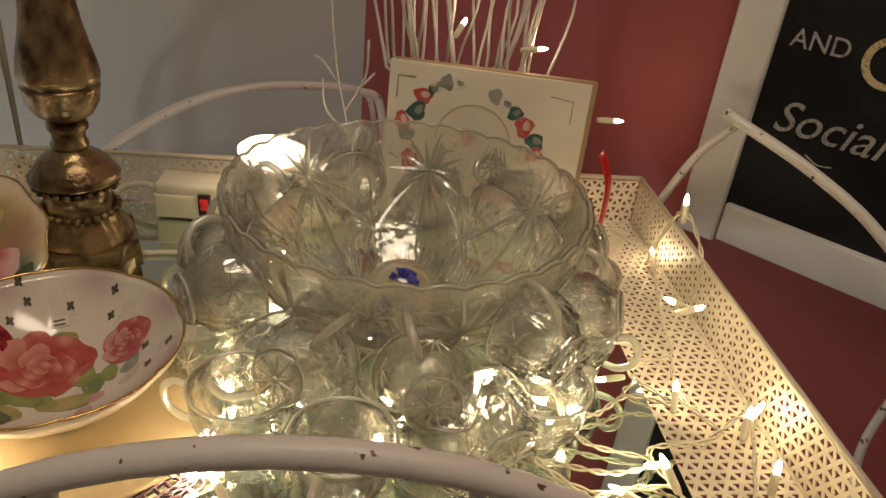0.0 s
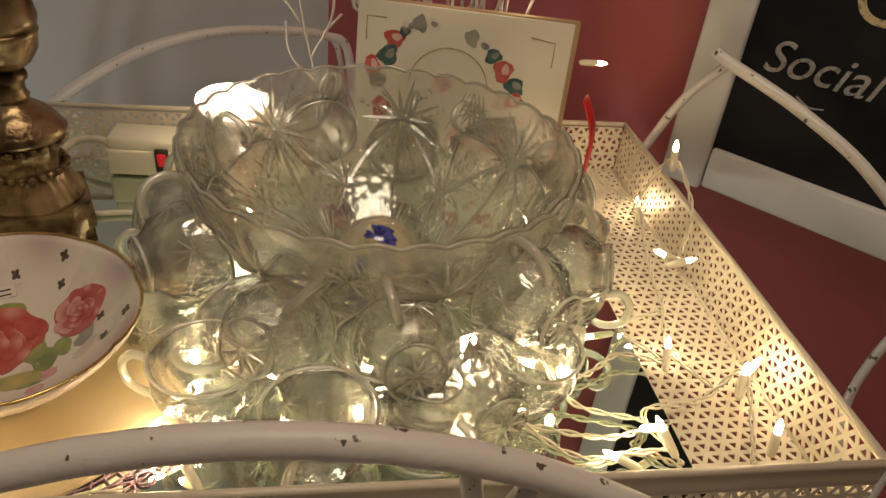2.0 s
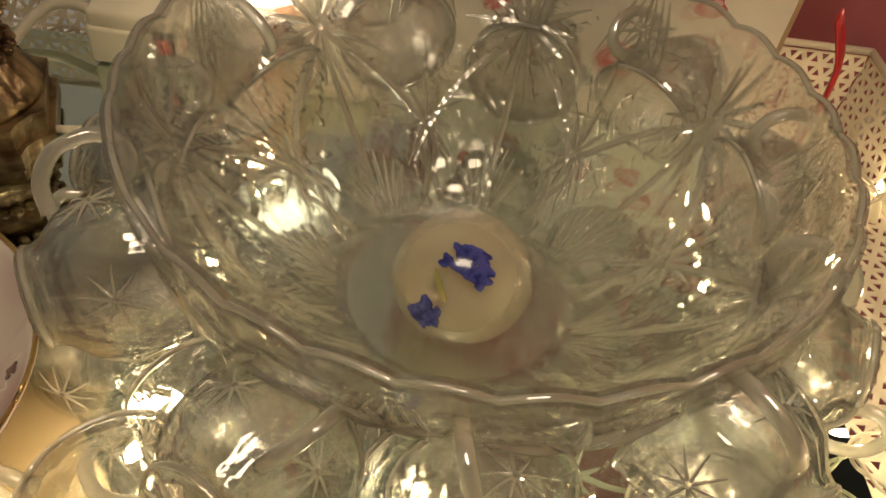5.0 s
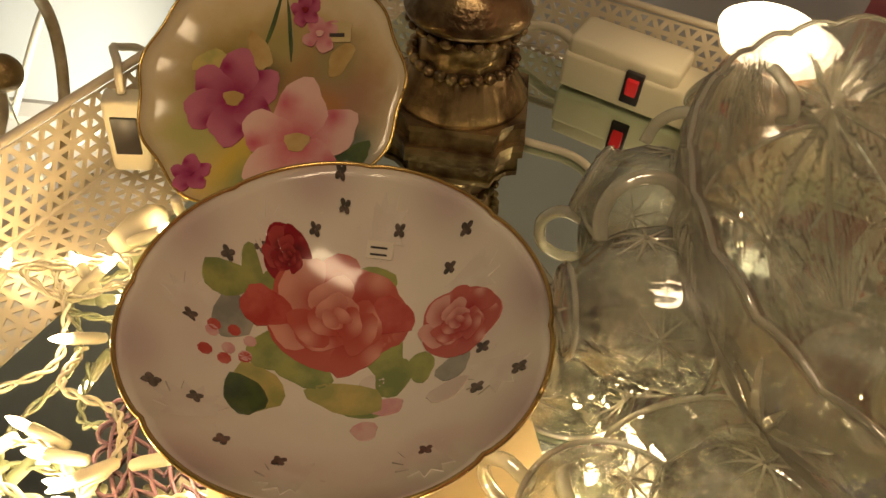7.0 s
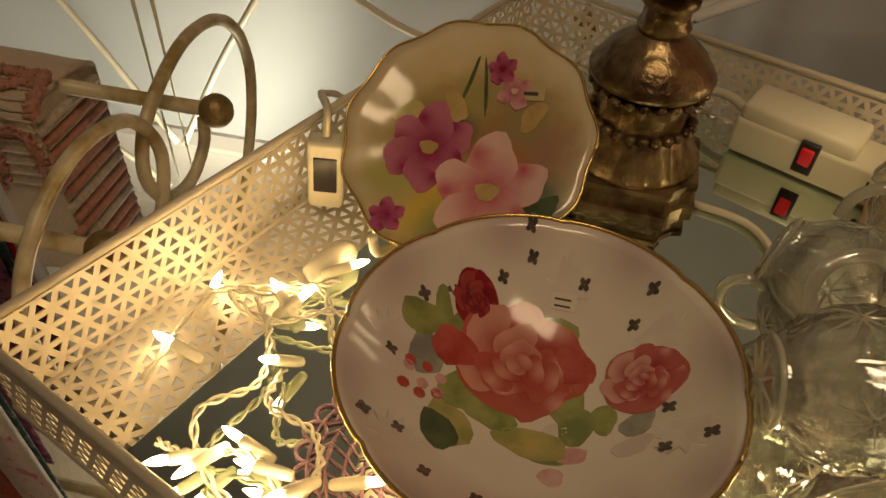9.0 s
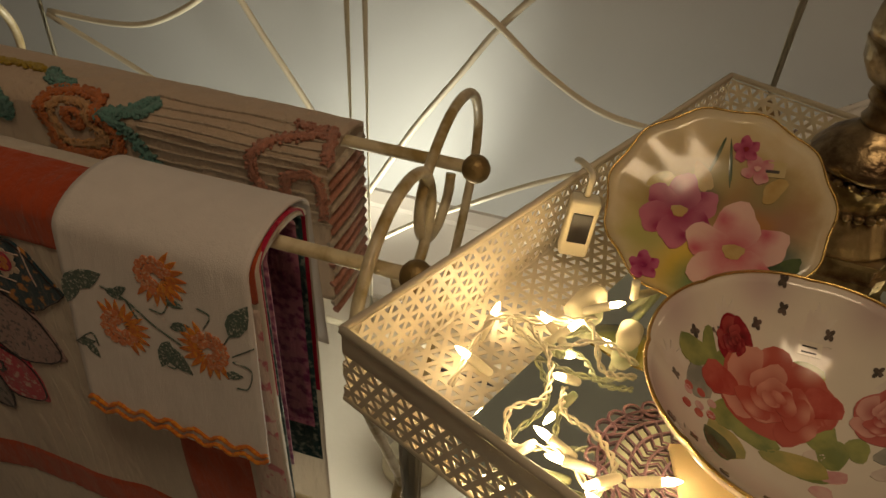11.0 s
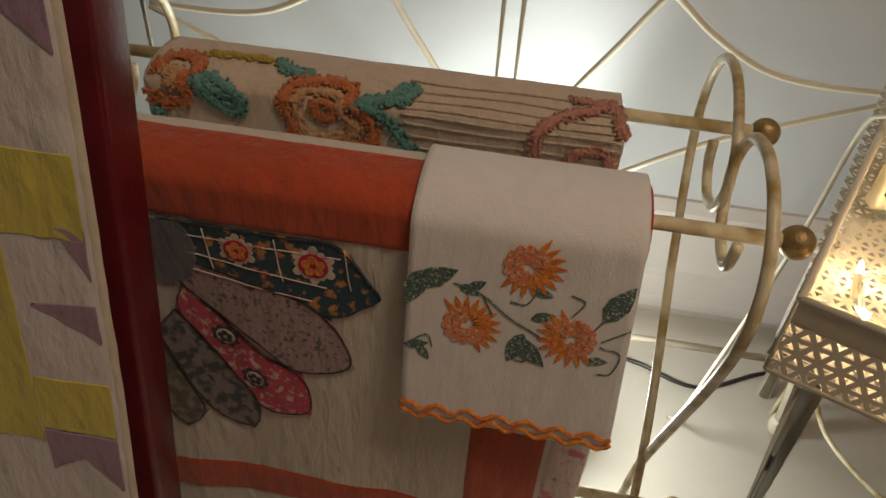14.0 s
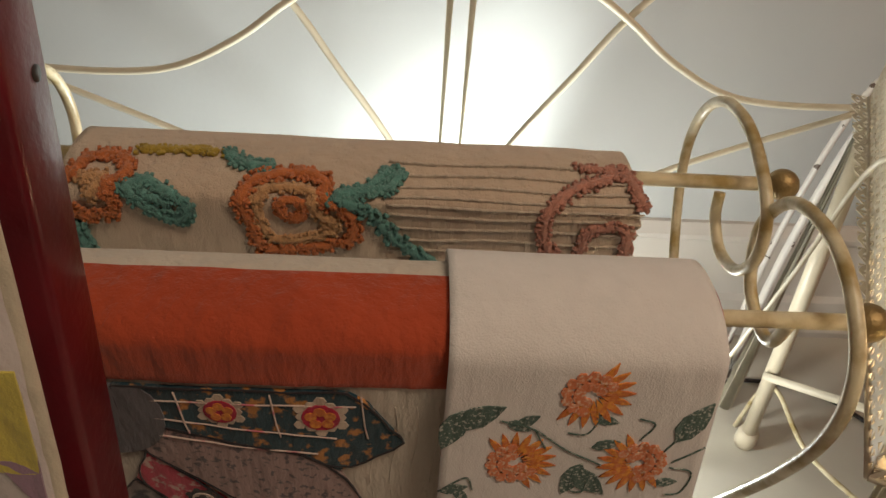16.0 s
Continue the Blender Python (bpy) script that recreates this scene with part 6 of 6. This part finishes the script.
for k in range(34):
    x0 = 0.05 + 0.16 * rg.random()
    lean = (x0 - 0.12) * 0.9 + rg.uniform(-0.06, 0.06)
    p = [Vector((0.13 + (x0 - 0.13) * 0.5, 0.85, 0.1)), Vector((x0, 0.845 + rg.uniform(-0.015, 0.02), 0.7))]
    for j in range(1, 6):
        p.append(Vector((x0 + lean * j * 0.16 + rg.uniform(-0.006, 0.006), 0.845 + rg.uniform(-0.02, 0.03), 0.7 + 0.07 * j)))
    tw_ = part("twig", tube(smooth_path(p, 3), 0.0021, 6, taper=lambda t: 1.15 - 0.75 * t), TWIG, twigs)
    if k % 3 == 0:
        q = p[4]
        part("twiglet", tube(smooth_path([q, q + Vector((0.02 * rg.choice((-1, 1)), 0, 0.03)), q + Vector((0.035 * rg.choice((-1, 1)), 0, 0.075))], 3), 0.0011, 5), TWIG, tw_)
sprig = thing("twig_sprig", "thin white twig sprig standing behind the punch bowl", "twigs", (-0.02, 0.8, ZM))
for pts in (((-0.0, 0.79, ZM + 0.001), (-0.005, 0.79, 0.7), (-0.02, 0.79, 0.78), (-0.03, 0.79, 0.88)), ((-0.01, 0.79, 0.73), (0.01, 0.79, 0.77), (0.012, 0.79, 0.81)), ((-0.02, 0.79, 0.765), (-0.035, 0.79, 0.785), (-0.045, 0.79, 0.79)), ((-0.003, 0.79, 0.7), (-0.03, 0.79, 0.73), (-0.035, 0.79, 0.765)), ((0.002, 0.79, 0.755), (0.02, 0.79, 0.775))):
    part("twig", tube(smooth_path(pts, 4), 0.0014, 5), TWIG, sprig)

# ---- string lights ----
bm_s = lathe([(0.0017, -0.019), (0.0027, -0.018), (0.0033, -0.013), (0.0033, 0.0), (0.0026, 0.001)], 10)
me_s = bpy.data.meshes.new("socket")
bm_s.to_mesh(me_s), bm_s.free()
me_s.materials.append(PLASTIC)
bm_b = lathe([(0.002, 0.0), (0.0024, 0.003), (0.0022, 0.007), (0.0012, 0.01), (0.0003, 0.0118)], 10)
me_b = bpy.data.meshes.new("bulb")
bm_b.to_mesh(me_b), bm_b.free()
me_b.materials.append(BULBGLASS)
for me in (me_s, me_b):
    for p in me.polygons:
        p.use_smooth = True


def lights(name, label, wires, bulbs):
    e = thing(name, label, "string lights")
    for pts in wires:
        path = smooth_path(pts, 14)
        for ph in (0, math.pi):
            hel = []
            for i, p in enumerate(path):
                d = (path[min(i + 1, len(path) - 1)] - path[max(i - 1, 0)]).normalized()
                x = d.cross(Vector((0, 0, 1))).normalized() if abs(d.z) < 0.95 else Vector((1, 0, 0))
                y = d.cross(x)
                hel.append(p + (x * math.cos(i * 0.75 + ph) + y * math.sin(i * 0.75 + ph)) * 0.0015)
            part("wire", tube(hel, 0.0011, 5), CABLE, e, "twisted cream wire")
    for x, y, z, az, el in bulbs:
        d = Vector((math.cos(radians(az)) * math.cos(radians(el)), math.sin(radians(az)) * math.cos(radians(el)), math.sin(radians(el))))
        m = Matrix.Translation((x, y, z)) @ d.to_track_quat("Z", "Y").to_matrix().to_4x4()
        s = new("bulb_socket", me_s)
        s.parent, s.matrix_basis = e, m
        b = new("bulb", me_b)
        b.parent = s
        b["label"] = "lit warm white bulb"


zt = 0.604
lights("string_lights", "warm white string lights tangled along the pierced tray end", (
    ((0.17, 0.36, zt), (0.22, 0.37, zt + 0.004), (0.25, 0.36, zt), (0.234, 0.4, zt + 0.01), (0.29, 0.42, zt), (0.325, 0.43, zt + 0.02), (0.315, 0.38, zt), (0.3, 0.35, zt)),
    ((0.31, 0.43, zt), (0.29, 0.48, zt), (0.3, 0.53, zt + 0.01), (0.31, 0.58, zt + 0.006), (0.32, 0.64, zt + 0.02), (0.34, 0.7, zt + 0.01), (0.3, 0.74, zt + 0.02), (0.26, 0.75, zt + 0.05)),
    ((0.335, 0.7, zt), (0.33, 0.67, 0.66), (0.333, 0.64, 0.7), (0.35, 0.61, 0.66), (0.345, 0.6, 0.62)),
    ((0.16, 0.47, zt + 0.02), (0.2, 0.45, zt), (0.24, 0.47, zt + 0.004), (0.28, 0.465, zt), (0.25, 0.5, zt + 0.006), (0.3, 0.53, zt)),
    ((0.165, 0.45, zt + 0.02), (0.19, 0.42, zt), (0.24, 0.4, zt), (0.2, 0.38, zt + 0.008), (0.15, 0.4, zt)),
    ((0.16, 0.44, zt), (0.14, 0.4, zt + 0.01), (0.18, 0.37, zt), (0.24, 0.366, zt + 0.01)),
    ((-0.02, 0.36, zt), (0.03, 0.4, zt), (0.08, 0.36, zt + 0.01), (0.1, 0.39, zt), (0.16, 0.36, zt)),
), ((0.234, 0.369, 0.628, 120, 40), (0.23, 0.38, 0.62, 200, 20), (0.325, 0.427, 0.622, 60, 40), (0.335, 0.435, 0.622, 20, 60), (0.306, 0.353, 0.64, 90, 80), (0.343, 0.705, 0.608, 100, 60), (0.302, 0.552, 0.65, 170, 20), (0.318, 0.545, 0.648, 10, 10), (0.331, 0.64, 0.708, 100, 80), (0.164, 0.472, 0.622, 190, 10), (0.164, 0.451, 0.616, 160, 5), (0.18, 0.44, 0.622, 250, 10), (0.097, 0.42, 0.625, 90, 60), (0.203, 0.363, 0.61, 160, 20), (0.282, 0.47, 0.612, 70, 30), (0.245, 0.531, 0.62, 185, 5), (0.2, 0.502, 0.622, 120, 30), (0.028, 0.4, 0.616, 100, 40), (0.095, 0.382, 0.616, 60, 30), (0.29, 0.781, 0.741, 0, 0), (0.11, 0.8, 0.83, 60, 30), (0.2, 0.82, 0.805, -10, 10)))
lights("string_lights", "warm white string lights beside the rose bowl, with bulbs added to brighten the glass", (
    ((-0.36, 0.31 + 0.03, zt), (-0.342, 0.345, zt), (-0.31, 0.36, zt + 0.008), (-0.27, 0.35, zt), (-0.24, 0.37, zt + 0.006), (-0.2, 0.35, zt), (-0.12, 0.36, zt)),
    ((-0.395, 0.36, zt), (-0.41, 0.42, zt + 0.004), (-0.39, 0.45, zt), (-0.355, 0.46, zt + 0.01), (-0.33, 0.44, zt), (-0.31, 0.45, zt)),
    ((-0.34, 0.41, zt), (-0.325, 0.385, zt + 0.01), (-0.3, 0.39, zt), (-0.28, 0.37, zt + 0.006), (-0.285, 0.34, zt)),
    ((-0.39, 0.44, zt), (-0.36, 0.42, zt + 0.006), (-0.345, 0.395, zt), (-0.35, 0.36, zt + 0.01), (-0.32, 0.34, zt), (-0.28, 0.345, zt)),
    ((-0.36, 0.48, zt), (-0.375, 0.455, zt), (-0.4, 0.43, zt + 0.006), (-0.37, 0.43, zt), (-0.34, 0.45, zt + 0.012), (-0.315, 0.46, zt)),
# seven bulbs from (0.11, 0.455) on: unseen, added to brighten the punch glass
), ((-0.413, 0.426, 0.607, 100, 30), (-0.4, 0.385, 0.607, 200, 30), (-0.355, 0.485, 0.615, 40, 20), (-0.379, 0.448, 0.607, 160, 10), (-0.365, 0.45, 0.61, 60, 30), (-0.342, 0.335, 0.612, 240, 20), (-0.33, 0.34, 0.612, 260, 10), (-0.32, 0.362, 0.615, 190, 20), (-0.306, 0.357, 0.612, 200, 0), (-0.282, 0.352, 0.62, 250, 20), (-0.275, 0.345, 0.614, 200, 40), (-0.257, 0.38, 0.616, 30, 20), (-0.341, 0.407, 0.615, 250, 40), (-0.23, 0.35, 0.612, 300, 20), (-0.1, 0.385, 0.606, 200, 20), (-0.085, 0.375, 0.606, 130, 30), (-0.11, 0.4, 0.61, 60, 20), (0.11, 0.455, 0.606, 60, 20), (0.04, 0.46, 0.604, 160, 20), (-0.03, 0.4, 0.606, 60, 20), (0.2, 0.58, 0.61, 60, 20), (0.21, 0.66, 0.61, 100, 20), (-0.1, 0.56, 0.606, 200, 20), (-0.08, 0.66, 0.61, 100, 10), (-0.06, 0.47, 0.61, 60, 20), (-0.07, 0.49, 0.61, 160, 20), (-0.09, 0.47, 0.612, 260, 30)))
